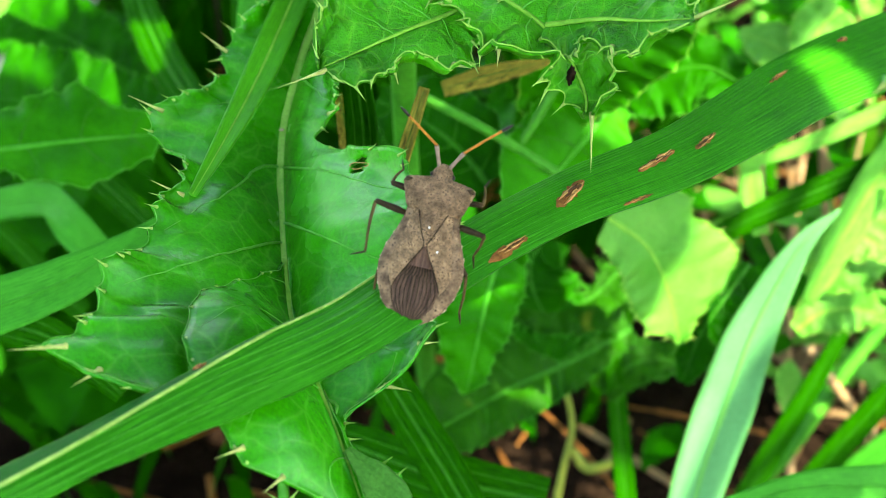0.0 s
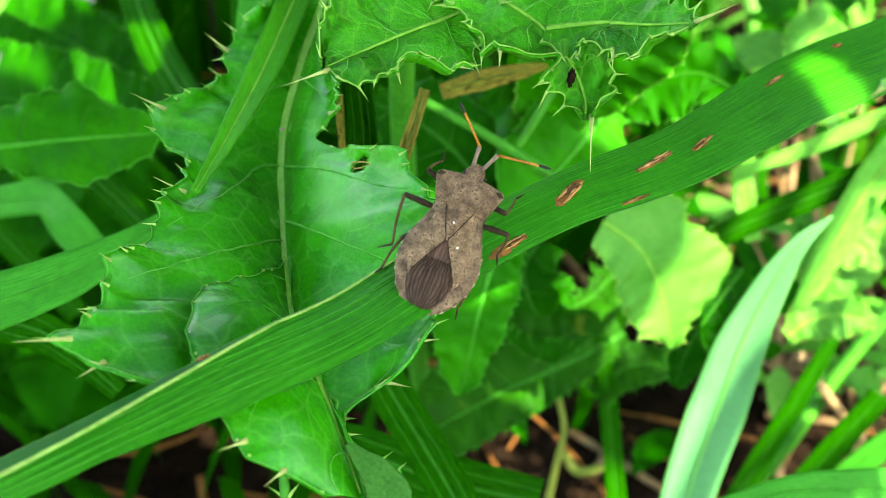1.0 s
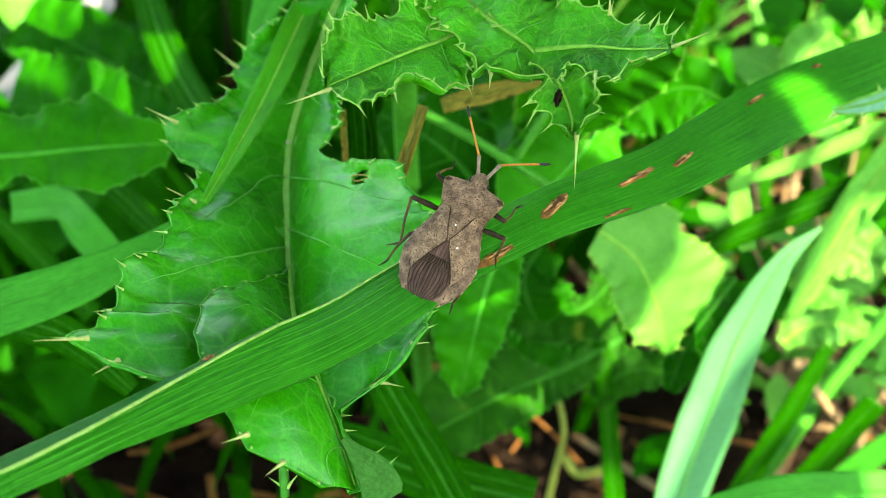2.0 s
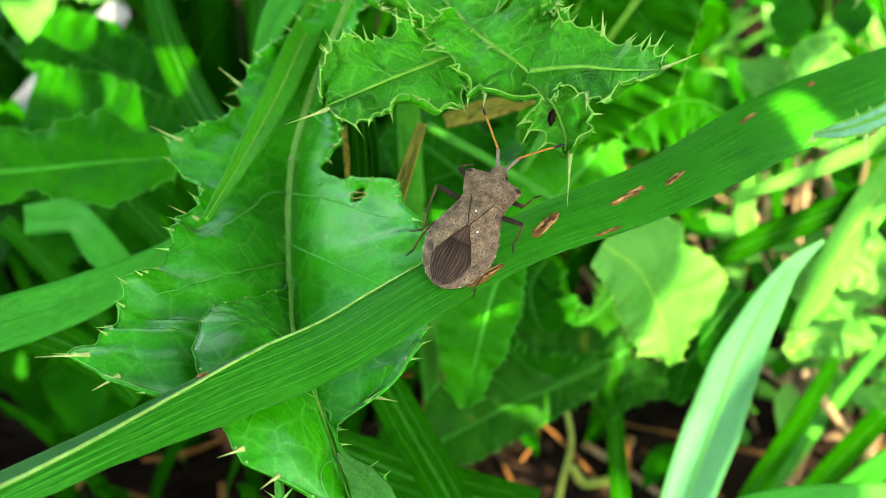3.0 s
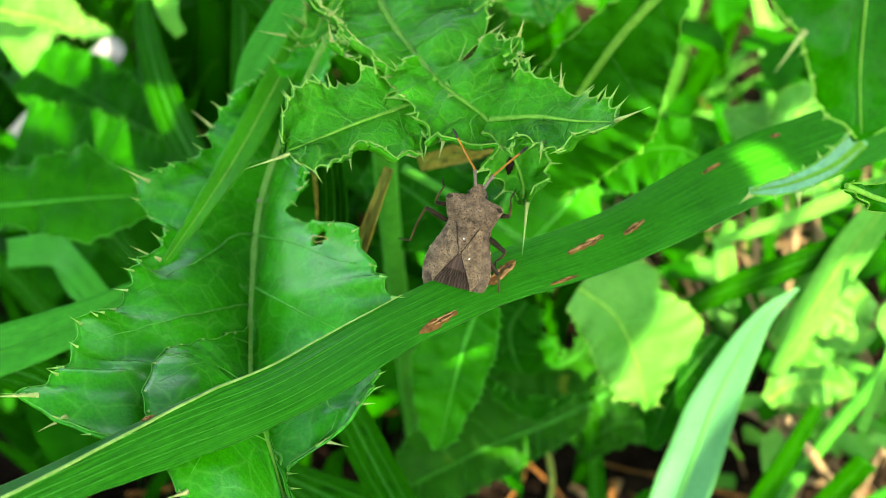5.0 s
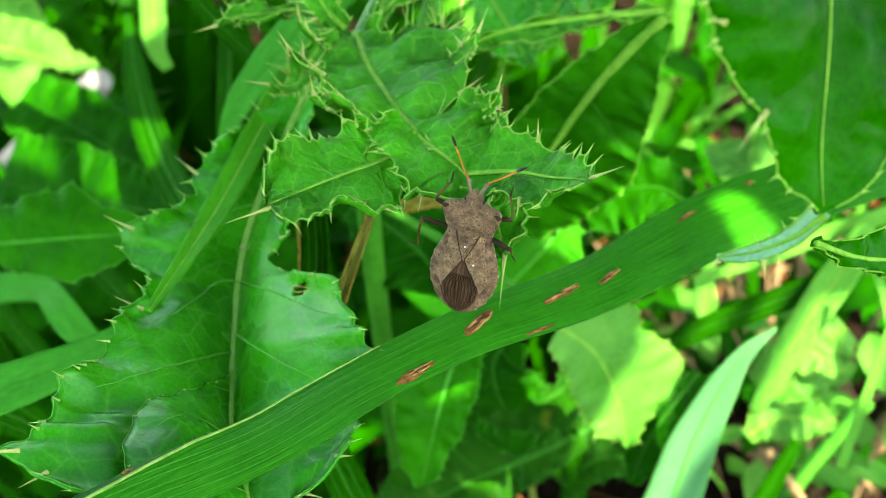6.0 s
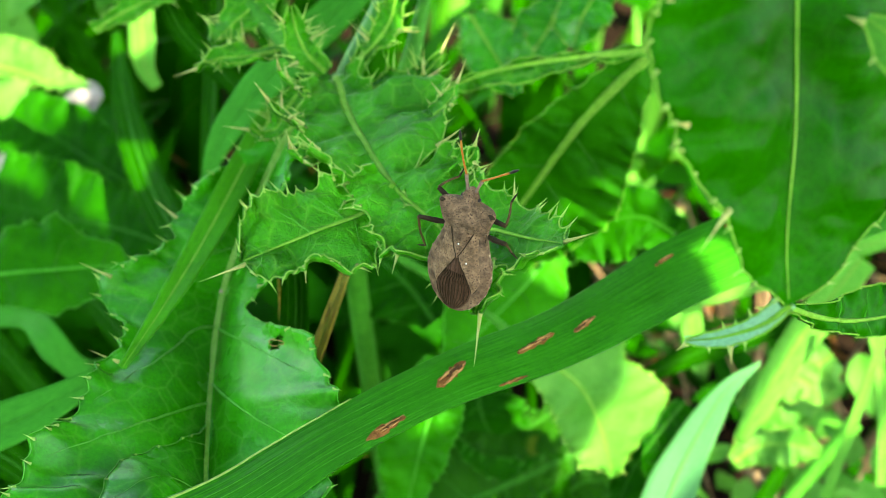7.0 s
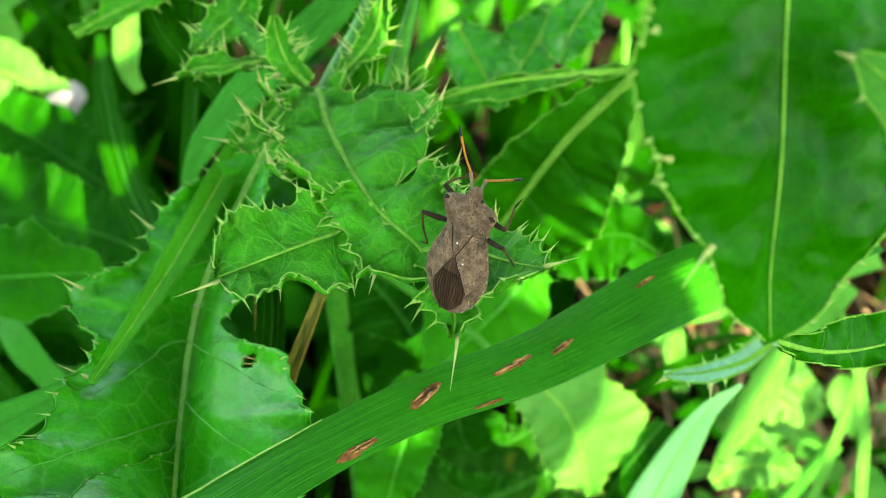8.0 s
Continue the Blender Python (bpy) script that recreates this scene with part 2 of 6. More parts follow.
def glide(points, n):
    """n points on a smooth curve through the given ones, evenly by chord."""
    p = np.array(points, float)
    q = np.vstack([2 * p[0] - p[1], p, 2 * p[-1] - p[-2]])
    k = np.r_[0, np.cumsum(np.linalg.norm(np.diff(p, axis=0), axis=1))]
    k /= k[-1]
    out = []
    for v in np.linspace(0, 1, n):
        i = max(min(int(np.searchsorted(k, v, side="right")) - 1, len(p) - 2), 0)
        u = (v - k[i]) / (k[i + 1] - k[i])
        a, b, c, d = q[i : i + 4]
        out.append(0.5 * (2 * b + (c - a) * u + (2 * a - 5 * b + 4 * c - d) * u**2 + (3 * b - a - 3 * c + d) * u**3))
    return np.array(out)


def axes(points, up, n):
    """A curve's points, ahead, up and left directions."""
    m = glide(points, n)
    ahead = np.gradient(m, axis=0)
    ahead /= np.linalg.norm(ahead, axis=1)[:, None]
    up = np.array(up, float)
    if up.ndim == 2:
        up = glide(up, n)
        above = up - (ahead * up).sum(1)[:, None] * ahead
    else:
        above = up - (ahead @ up)[:, None] * ahead
    above /= np.linalg.norm(above, axis=1)[:, None]
    return m, ahead, above, np.cross(above, ahead)


def sheet(rows, holes=()):
    """A bmesh grid from an array of rows of points in centimetres, with a UV map; holes: (centre, radius, axis or None)."""
    bm = bmesh.new()
    layer = bm.loops.layers.uv.new("UVMap")
    n, k = rows.shape[:2]
    v = [[bm.verts.new(Vector(p) * CM) for p in row] for row in rows]
    centres = (rows[:-1, :-1] + rows[1:, :-1] + rows[:-1, 1:] + rows[1:, 1:]) / 4
    gone = np.zeros((n - 1, k - 1), bool)
    for c, r, axis in holes:
        off = centres - c
        gone |= np.linalg.norm(off if axis is None else np.cross(off, axis), axis=-1) < r
    for i in range(n - 1):
        for j in range(k - 1):
            if gone[i, j]:
                continue
            f = bm.faces.new((v[i][j], v[i][j + 1], v[i + 1][j + 1], v[i + 1][j]))
            for loop, (a, b) in zip(f.loops, ((i, j), (i, j + 1), (i + 1, j + 1), (i + 1, j))):
                loop[layer].uv = (b / (k - 1), a / (n - 1) * 10)
    return bm


def tube(bm, points, radii, sides=7, flat=1.0, up=(0, 0, 1), layer=None):
    """A closed tube through points in centimetres; flat squeezes it along up."""
    m = np.array(points, float)
    ahead = np.gradient(m, axis=0)
    ahead /= np.linalg.norm(ahead, axis=1)[:, None] + 1e-12
    up = np.array(up, float)
    rings = []
    for p, a, r in zip(m, ahead, radii):
        side = np.cross(a, up)
        if np.linalg.norm(side) < 1e-3:
            side = np.cross(a, (1.0, 0.1, 0.0))
        side /= np.linalg.norm(side)
        above = np.cross(side, a)
        rings.append([bm.verts.new(Vector(p + r * (math.cos(w) * side + flat * math.sin(w) * above)) * CM) for w in np.linspace(0, 2 * math.pi, sides, endpoint=False)])
    for a, b in zip(rings, rings[1:]):
        for i in range(sides):
            bm.faces.new((a[i], a[(i + 1) % sides], b[(i + 1) % sides], b[i]))
    bm.faces.new(rings[0][::-1])
    bm.faces.new(rings[-1])
    return bm


def thorn(bm, base, tip, radius, bend=0.0, up=(0, 0, 1)):
    base, tip = np.array(base, float), np.array(tip, float)
    s = np.linspace(0, 1, 5)[:, None]
    line = base + (tip - base) * s + np.array(up) * bend * np.linalg.norm(tip - base) * s * (1 - s)
    tube(bm, line, radius * np.array([1.35, 0.75, 0.42, 0.2, 0.03]), 6)


def stalk(name, label, points, radii, material, category="stem", parent=None, sides=9, n=24):
    line = glide(points, n)
    r = np.interp(np.linspace(0, 1, n), np.linspace(0, 1, len(radii)), radii)
    ob = part(name, tube(bmesh.new(), line, r, sides), material, parent, label)
    if not parent:
        tagged(ob, label, category)
    return ob


def thin_thick(ob, metres):
    mod = ob.modifiers.new("thickness", "SOLIDIFY")
    mod.thickness, mod.offset = metres, -1.0
    return ob


# A trough-shaped leaf lifts its halves forward and up, along the camera's view to keep the outline.
FORE = {1: np.array([0.08, -0.83, 0.56]), -1: np.array([0.2, -0.77, 0.6])}
FORE_ALONG = {1: ((0.0, 0.3, 0.45, 0.56, 0.66, 0.8, 1.0), (0.3, 0.8, 1.0, 1.0, 0.55, 0.15, 0.1)), -1: ((0.0, 0.48, 0.58, 0.68, 0.88, 1.0), (0.0, 0.0, 0.9, 0.9, 0.25, 0.2))}


class Lamina:
    """A leaf surface: midrib curve, widths on both sides by stations (s, width), cupped and wavy."""

    def __init__(self, mid, up, left, right, cup=0.1, sweep=0.0, teeth=0.06, pitch=0.12, wave=0.05, seed=1, droop=0.0, puff=0.05, quilt=0.0, pucker=0.0, curl=0.0, n=241, fold=None, uneven=0.6):
        self.puff = puff if isinstance(puff, dict) else {1: puff, -1: puff}
        self.quilt, self.pucker, self.curl = quilt, pucker, curl
        self.fold, self.uneven = fold or {1: 0.0, -1: 0.0}, uneven
        self.rng = np.random.default_rng(seed)
        self.n = n
        self.m, self.t, self.u, self.l = axes(mid, up, self.n)
        self.length = float(np.linalg.norm(np.diff(self.m, axis=0), axis=1).sum())
        self.s = np.linspace(0, 1, self.n)
        self.cup, self.sweep, self.wave, self.droop = cup, sweep, wave, droop
        self.widths, self.tips = {}, {}
        for side, stations in ((1, left), (-1, right)):
            a = np.array(stations, float)
            a = a[np.argsort(a[:, 0])]
            w = np.interp(self.s, a[:, 0], a[:, 1])
            w = np.convolve(np.pad(w, 3, mode="edge"), np.array([1, 2, 3, 4, 3, 2, 1]) / 16.0, mode="valid")
            count = max(4, int(self.length / pitch))
            edges = np.sort(np.clip(np.linspace(0.02, 0.985, count) + self.rng.uniform(-0.4, 0.4, count) / count, 0.01, 0.99))
            big = self.rng.uniform(0.35, 1.0, count)
            tooth = np.zeros(self.n)
            for e, b in zip(edges, big):
                d = np.abs(self.s - e) * self.length / pitch
                tooth = np.maximum(tooth, b * np.clip(1 - d / 0.55, 0, 1) ** 1.6)
            fade = np.clip(w / 0.15, 0, 1)
            self.widths[side] = np.maximum(w + teeth * tooth * fade, 0.004)
            self.tips[side] = [(e, b) for e, b in zip(edges, big) if np.interp(e, self.s, w) > 0.05]
        self.phase = self.rng.uniform(0, 6.28, 4)

    def at(self, s, v, side, lift=0.0):
        """The point at s along the midrib and the share v of the width; side 1 is left of the midrib."""
        x = np.clip(s, 0, 1) * (self.n - 1)
        i = min(int(x), self.n - 2)
        k = x - i
        m, t, u, l = ((1 - k) * a[i] + k * a[i + 1] for a in (self.m, self.t, self.u, self.l))
        w = (1 - k) * self.widths[side][i] + k * self.widths[side][i + 1]
        d = l * side * math.cos(self.sweep) + t * math.sin(self.sweep)
        r = v * w
        ripple = self.wave * v**2.5 * (math.sin(self.phase[0] + side + s * self.length * 9.0) + 0.6 * math.sin(self.phase[1] + s * self.length * 21.0 + side))
        puff = self.puff[side] * min(1.0, w) * math.sin(math.pi * v) * (1 + self.uneven * math.sin(self.phase[2] + s * self.length * 7 + 2 * side))
        cell = abs(math.sin(self.phase[3] + side + (s * self.length - 0.55 * r) * 5.2)) - 0.6
        puff += self.quilt * cell * math.sin(math.pi * min(1.0, v * 1.05)) * min(1.0, 2 * w)
        puff += self.pucker * min(1.0, 4 * v) * (noise.noise((s * self.length * 3.1, side * r * 3.1, self.phase[0])) + 0.5 * noise.noise((s * self.length * 7.3, side * r * 7.3, self.phase[1])))
        puff += self.curl * max(0.0, (v - 0.78) / 0.22) ** 2 * (0.6 + 0.6 * math.sin(self.phase[2] + s * self.length * 5 + side))
        rise = self.fold[side] * 2.0 * r / (r + 0.8) * np.interp(s, *FORE_ALONG[side])
        return m + d * r + rise * FORE[side] + u * (self.cup * r - self.droop * r * r + ripple + puff + lift)

    def mesh(self, across=11, holes=()):
        vs = np.linspace(0, 1, across) ** 0.9
        rows = []
        for s in self.s:
            rows.append([self.at(s, v, 1) for v in vs[::-1]] + [self.at(s, v, -1) for v in vs[1:]])
        return sheet(np.array(rows), holes)


def thorn_on(lam, s, side, length, radius, forward=0.0, rise=0.2, inset=0.97):
    """Foot and tip of a spine on a leaf's margin."""
    base = lam.at(s, inset, side)
    inner = lam.at(s, inset * 0.7, side)
    i = int(s * (lam.n - 1))
    out = base - inner
    out = out / (np.linalg.norm(out) + 1e-9) + forward * lam.t[i] + rise * lam.u[i]
    return base, base + length * out / np.linalg.norm(out)


def clothe(leaf, lam, material, rib=0.05, veins=6, bristle=0.11, spines=(), lean=0.5, vein_material=None, thick=0.00025, name="blade", vein_rise=0.012, rim=0.008, across=11, holes=(), taper=0.8, wild=0):
    """Gives a leaf thing its blade, midrib, side veins, bristles and large spines."""
    # Shade-toned leaves get dimmer ribs and bristles as well.
    dull = material in (THISTLE_FAR, THISTLE_MID, SPOTTED)
    vein_material = vein_material or (VEIN_DIM if material is THISTLE_MID else VEIN_DARK if dull else VEIN)
    thin_thick(part(name, lam.mesh(across, holes), material, leaf), thick)
    s = np.linspace(0.0, 0.985, 60)
    line = np.array([lam.at(v, 0.0, 1, vein_rise) for v in s])
    part("midrib", tube(bmesh.new(), line, rib * (1 - taper * s), 8, 0.6, lam.u[0]), vein_material, leaf, "pale green midrib")
    for side in (1, -1):
        for s0 in np.linspace(0.12, 0.86, veins):
            s0 += lam.rng.uniform(-0.03, 0.03)
            w = np.interp(s0, lam.s, lam.widths[side])
            if w < 0.12:
                continue
            k = np.linspace(0, 1, 14)
            reach = min(0.2, lean * w / lam.length)
            run = np.array([lam.at(s0 + reach * x**1.3, 0.9 * x, side, 0.010 * (1 - x)) for x in k])
            part("side_vein", tube(bmesh.new(), run, rib * 0.26 * (1 - 0.8 * k), 5, 0.5, lam.u[0]), VEIN_DARK if dull else VEIN_DIM if material is BROAD else VEIN_SIDE, leaf)
        edge = [lam.at(v, 1.0, side, 0.002) for v in lam.s[2:-2]]
        part("margin", tube(bmesh.new(), edge, np.full(len(edge), rim), 5), MARGIN if rim == 0.007 else vein_material if rim > 0.006 else VEIN_SIDE, leaf, "thin pale margin")
    bm = bmesh.new()
    for side in (1, -1):
        for e, b in lam.tips[side]:
            base, tip = thorn_on(lam, e, side, bristle * (0.4 + 0.9 * b), 0.01, lam.rng.uniform(-0.3, 0.8), lam.rng.uniform(-0.2, 0.9))
            thorn(bm, base, tip, 0.012)
    part("bristles", bm, VEIN_DIM if dull else SPINE_GREEN, leaf, "pale green marginal bristles")
    for _ in range(wild):
        side, at = lam.rng.choice((-1, 1)), lam.rng.uniform(0.08, 0.9)
        base, tip = thorn_on(lam, at, side, bristle * lam.rng.uniform(0.9, 1.7), 0.01, lam.rng.uniform(-0.6, 0.9), lam.rng.uniform(0.1, 1.6), lam.rng.uniform(0.85, 0.99))
        part("spine", (lambda q: (thorn(q, base, tip, 0.013, lam.rng.uniform(-0.2, 0.2)), q)[1])(bmesh.new()), SPINE_GREEN, leaf, "thin pale green spine")
    for side, at, length, forward, rise in spines:
        base, tip = thorn_on(lam, at, side, length * 1.12, 0.02, forward, rise, 0.92)
        part("spine", (lambda q: (thorn(q, base, tip, 0.018), q)[1])(bmesh.new()), SPINE, leaf, "straw-coloured sharp spine")
    return leaf


def ribbon(name, label, points, widths, up, material, fold=0.0, category="grass blade", parent=None, n=70, across=9, arch=0.0, thick=0.0002):
    """A grass blade: width along the curve, folded by a crease of the given slope or arched across."""
    m, t, u, l = axes(points, up, n)
    w = np.interp(np.linspace(0, 1, n), np.linspace(0, 1, len(widths)), widths)
    x = np.linspace(1, -1, across)
    rows = m[:, None] + (w[:, None] * x[None])[..., None] * l[:, None] + (w[:, None] * (fold * np.abs(x) - arch * x**2)[None])[..., None] * u[:, None]
    ob = part(name, sheet(rows), material, parent, label)
    thin_thick(ob, thick)
    line = m + u * 0.006
    part("midrib", tube(bmesh.new(), line, np.maximum(w * 0.07, 0.003), 6, 0.5, u[0]), VEIN_DARK if material in (GRASS_DULL, DRY) else GRASS_PALE if material is GRASS_PALE else material if material is GRASS_SUN else VEIN, ob)
    for x in (-0.5, 0.5) if material in (GRASS_DULL, DRY) else ():
        line = m + l * (w * x)[:, None] + u * (w * (fold * abs(x) - arch * x**2) + 0.003)[:, None]
        part("rib", tube(bmesh.new(), line, np.maximum(w * 0.025, 0.002), 5, 0.5, u[0]), VEIN_DARK, ob)
    if not parent:
        tagged(ob, label, category)
    return ob

# ---- ground ----
n = 90
gx, gy = np.meshgrid(np.r_[-2000, -110, np.linspace(-50, 60, n), 110, 2000], np.r_[-2000, -75, np.linspace(-40, 80, n), 150, 2000], indexing="ij")
gz = np.array([[0.9 * noise.noise((x * 0.11, y * 0.11, 3.0)) + 0.35 * noise.noise((x * 0.5, y * 0.5, 7.0)) - 0.3 for x, y in zip(a, b)] for a, b in zip(gx, gy)])
tagged(part("ground", sheet(np.stack([gx, gy, gz], -1)), SOIL, None), "crumbly brown soil darkened for shade under the plants", "soil", kind="structure")

# ---- thistle leaf under the grass blade ----
leaf = thing("thistle_leaf", "large spiny dark green thistle leaf with a bitten hole", "thistle leaf")
lower_leaf = Lamina(
    [(-1.78, 11.4, 17.67), (-1.96, 10.55, 17.24), (-2.05, 9.65, 16.91), (-2.04, 8.81, 16.58), (-1.61, 6.83, 16.39), (-1.28, 5.98, 16.52), (-0.99, 5.4, 16.48), (-0.71, 4.87, 16.27)],
    (0.1, 0, 1),
    [(0, 0.1), (0.15, 0.31), (0.221, 0.31), (0.296, 0.44), (0.354, 0.55), (0.385, 0.28), (0.41, 0.56), (0.454, 0.75), (0.475, 1.0), (0.529, 1.22), (0.567, 1.32), (0.62, 1.4), (0.68, 1.32), (0.75, 1.15), (0.821, 1.0), (0.854, 0.85), (0.883, 0.62), (0.888, 0.1), (0.954, 0.05), (0.975, 0.21), (1.0, 0.26)],
    [(0, 0.1), (0.154, 0.46), (0.225, 0.64), (0.267, 0.76), (0.308, 0.61), (0.371, 0.88), (0.408, 1.24), (0.45, 1.19), (0.492, 0.87), (0.533, 0.83), (0.546, 0.97), (0.588, 1.03), (0.637, 1.13), (0.683, 1.23), (0.713, 1.38), (0.775, 1.47), (0.817, 1.70), (0.829, 1.86), (0.845, 1.62), (0.871, 1.45), (0.9, 0.8), (0.925, 0.3), (0.96, 0.1), (1.0, 0.05)],
    cup=0.35, teeth=0.08, pitch=0.19, wave=0.04, seed=4, puff={1: 0.06, -1: 0.10}, uneven=0.2, quilt=0.02, pucker=0.03, curl=0.14, fold={1: 1.1, -1: 0.5},
)
low_lobe = Lamina(
    [lower_leaf.at(s, 0.0, 1, 0.05) for s in np.linspace(0.61, 1.0, 9)],
    (0.1, 0, 1),
    [(0, 0.02), (1, 0.02)],
    [((s - 0.62) / 0.38, w) for s, w in ((0.62, 0.0), (0.65, 0.06), (0.68, 0.2), (0.72, 0.45), (0.76, 0.66), (0.8, 0.84), (0.85, 1.0), (0.9, 1.0), (0.925, 0.93), (0.96, 0.85), (1.0, 0.3))],
    cup=1.0, droop=0.38, teeth=0.03, pitch=0.2, wave=0.01, seed=6, puff=0.12, uneven=0.2, pucker=0.02, curl=0.03,
)
HOLE = lower_leaf.at(0.47, 0.8, 1)
across_leaf, along_leaf = (v / np.linalg.norm(v) for v in (lower_leaf.at(0.47, 0.88, 1) - lower_leaf.at(0.47, 0.72, 1), lower_leaf.at(0.485, 0.8, 1) - lower_leaf.at(0.455, 0.8, 1)))
ring = [HOLE + 0.09 * (1 + 0.15 * math.sin(3 * a)) * (math.cos(a) * across_leaf + math.sin(a) * along_leaf) for a in np.linspace(0, 2 * math.pi, 20)]
part("bite_rim", tube(bmesh.new(), ring, np.full(20, 0.007), 6, 0.6), SHRED, leaf, "tan dried rim of a bitten hole")
clothe(leaf, lower_leaf, THISTLE, across=29, rim=0.004, vein_material=MARGIN, taper=0.25, holes=[(HOLE, 0.095, None)], rib=0.07, lean=1.0, veins=6, bristle=0.14, spines=[(-1, 0.408, 0.32, 0.0, 0.2), (-1, 0.265, 0.3, -0.3, 0.4), (-1, 0.546, 0.3, 0.0, 0.4), (-1, 0.829, 0.36, 0.2, 0.0), (-1, 0.845, 0.25, 0.8, 0.0), (1, 0.883, 0.2, 0.8, 0.0), (1, 0.86, 0.16, 0.6, 0.0), (1, 0.354, 0.15, 0.0, 0.4)])

clothe(leaf, low_lobe, THISTLE, across=15, rim=0.004, rib=0.03, lean=0.8, veins=4, bristle=0.025, spines=[(-1, 0.86, 0.2, 0.2, 0.0), (-1, 0.93, 0.2, 0.5, 0.0)], name="lobe")
lobe = Lamina([(-0.83, 5.07, 16.66), (-0.68, 4.98, 16.56), (-0.55, 4.91, 16.46), (-0.42, 4.8, 16.34)], (-0.2, -0.5, 0.8), [(0, 0.02), (0.4, 0.10), (0.8, 0.14), (1, 0.1)], [(0, 0.02), (0.3, 0.08), (0.7, 0.16), (1, 0.2)], cup=0.3, teeth=0.02, pitch=0.1, wave=0.01, seed=5)
thin_thick(part("lobe", lobe.mesh(9), UNDERSIDE_DIM, leaf, "downy grey-green turned-up base lobe"), 0.0003)
bm = bmesh.new()
bmesh.ops.create_icosphere(bm, subdivisions=2, radius=0.00028, matrix=Matrix.Translation(Vector(lower_leaf.at(0.37, 0.03, -1, 0.05)) * CM) @ Matrix.Diagonal((1, 0.7, 0.5, 1)))
tagged(part("crumb", bm, KEEL_TAN, None), "tiny white crumb lying on a leaf rib", "crumb")
shoot = thing("thistle_shoot", "small spiny thistle tip standing before a leaf", "thistle shoot")
stalk("stem", "", [(-1.2, 4.62, 16.45), (-1.22, 4.70, 16.57), (-1.26, 4.83, 16.74), (-1.28, 4.90, 16.82)], [0.035, 0.04, 0.03, 0.015], STEM, parent=shoot)
for k, (dx, dz, at, size) in enumerate([(-0.14, 0.05, 0, 1), (0.10, 0.14, 0, 1), (-0.10, 0.12, 1, 1), (0.07, 0.10, 1, 0.8), (-0.08, 0.10, 2, 0.9), (0.05, 0.10, 2, 0.8), (0.01, 0.15, 3, 1.0), (-0.03, 0.12, 3, 0.8)]):
    foot = np.array([(-1.2, 4.65, 16.5), (-1.22, 4.72, 16.6), (-1.255, 4.82, 16.72), (-1.28, 4.9, 16.82)][at])
    bm = bmesh.new()
    thorn(bm, foot, foot + size * np.array([dx, 0.05, dz]), 0.02, 0.1)
    part("spine", bm, SPINE_GREEN if k < 6 else SHRED, shoot, "sharp pale spine")

# ---- young thistle leaf above the blade ----
leaf = thing("thistle_leaf", "bright green lobed young thistle leaf with long straw-coloured spines", "thistle leaf")
young = leaf
top_leaf = Lamina(
    [(-1.15, 10.69, 18.66), (-0.82, 9.83, 18.63), (-0.18, 8.64, 18.62), (0.32, 8.2, 18.51), (0.6, 8.02, 18.28), (0.75, 7.82, 18.07), (0.76, 7.68, 17.95)],
    (0, -0.3, 1),
    [(0, 0.1), (0.1, 0.25), (0.146, 0.4), (0.154, 0.66), (0.208, 1.05), (0.388, 0.87), (0.504, 0.62), (0.53, 0.3), (0.588, 0.6), (0.683, 0.65), (0.762, 0.54), (0.879, 0.3), (0.933, 0.18), (1, 0.02)],
    [(0, 0.1), (0.1, 0.3), (0.221, 0.51), (0.371, 0.61), (0.462, 0.56), (0.508, 0.4), (0.617, 0.42), (0.74, 0.62), (0.792, 0.45), (0.82, 0.22), (0.879, 0.27), (0.933, 0.16), (1, 0.02)],
    cup=0.15, teeth=0.13, pitch=0.15, wave=0.08, seed=9, puff=0.10, quilt=0.10, pucker=0.07, curl=0.14,
)
clothe(leaf, top_leaf, THISTLE_YOUNG, rib=0.05, veins=6, rim=0.007, bristle=0.16, across=21, wild=18, spines=[(1, 0.2, 0.35, -0.8, 0.3), (1, 0.3, 0.3, 0, 1.0), (1, 0.995, 0.5, 3.0, -0.3), (-1, 0.77, 0.3, 0.7, 0.1), (-1, 0.3, 0.35, -0.3, 0.8), (-1, 0.45, 0.25, 0, 1.0), (1, 0.5, 0.3, 0.2, 0.9)])
lobe = Lamina([(-0.18, 8.64, 18.64), (-0.35, 8.39, 18.49), (-0.8, 8.01, 18.42), (-1.4, 7.63, 18.25)], (0, -0.3, 1), [(0, 0.1), (0.35, 0.45), (0.429, 0.61), (0.562, 0.68), (0.617, 0.43), (0.717, 0.34), (0.85, 0.37), (0.971, 0.19), (1, 0.03)], [(0, 0.2), (0.121, 0.4), (0.362, 0.47), (0.571, 0.48), (0.804, 0.44), (0.954, 0.26), (1, 0.03)], cup=0.1, teeth=0.08, pitch=0.1, wave=0.05, seed=12, puff=0.07, quilt=0.07, pucker=0.05, curl=0.12)
clothe(leaf, lobe, THISTLE_YOUNG, rib=0.03, veins=4, across=19, wild=10, bristle=0.13, spines=[(1, 0.995, 0.42, 3.0, 0.1), (1, 0.72, 0.2, 0.3, -0.2), (1, 0.5, 0.2, -0.2, 0.3)], rim=0.007, name="lobe")
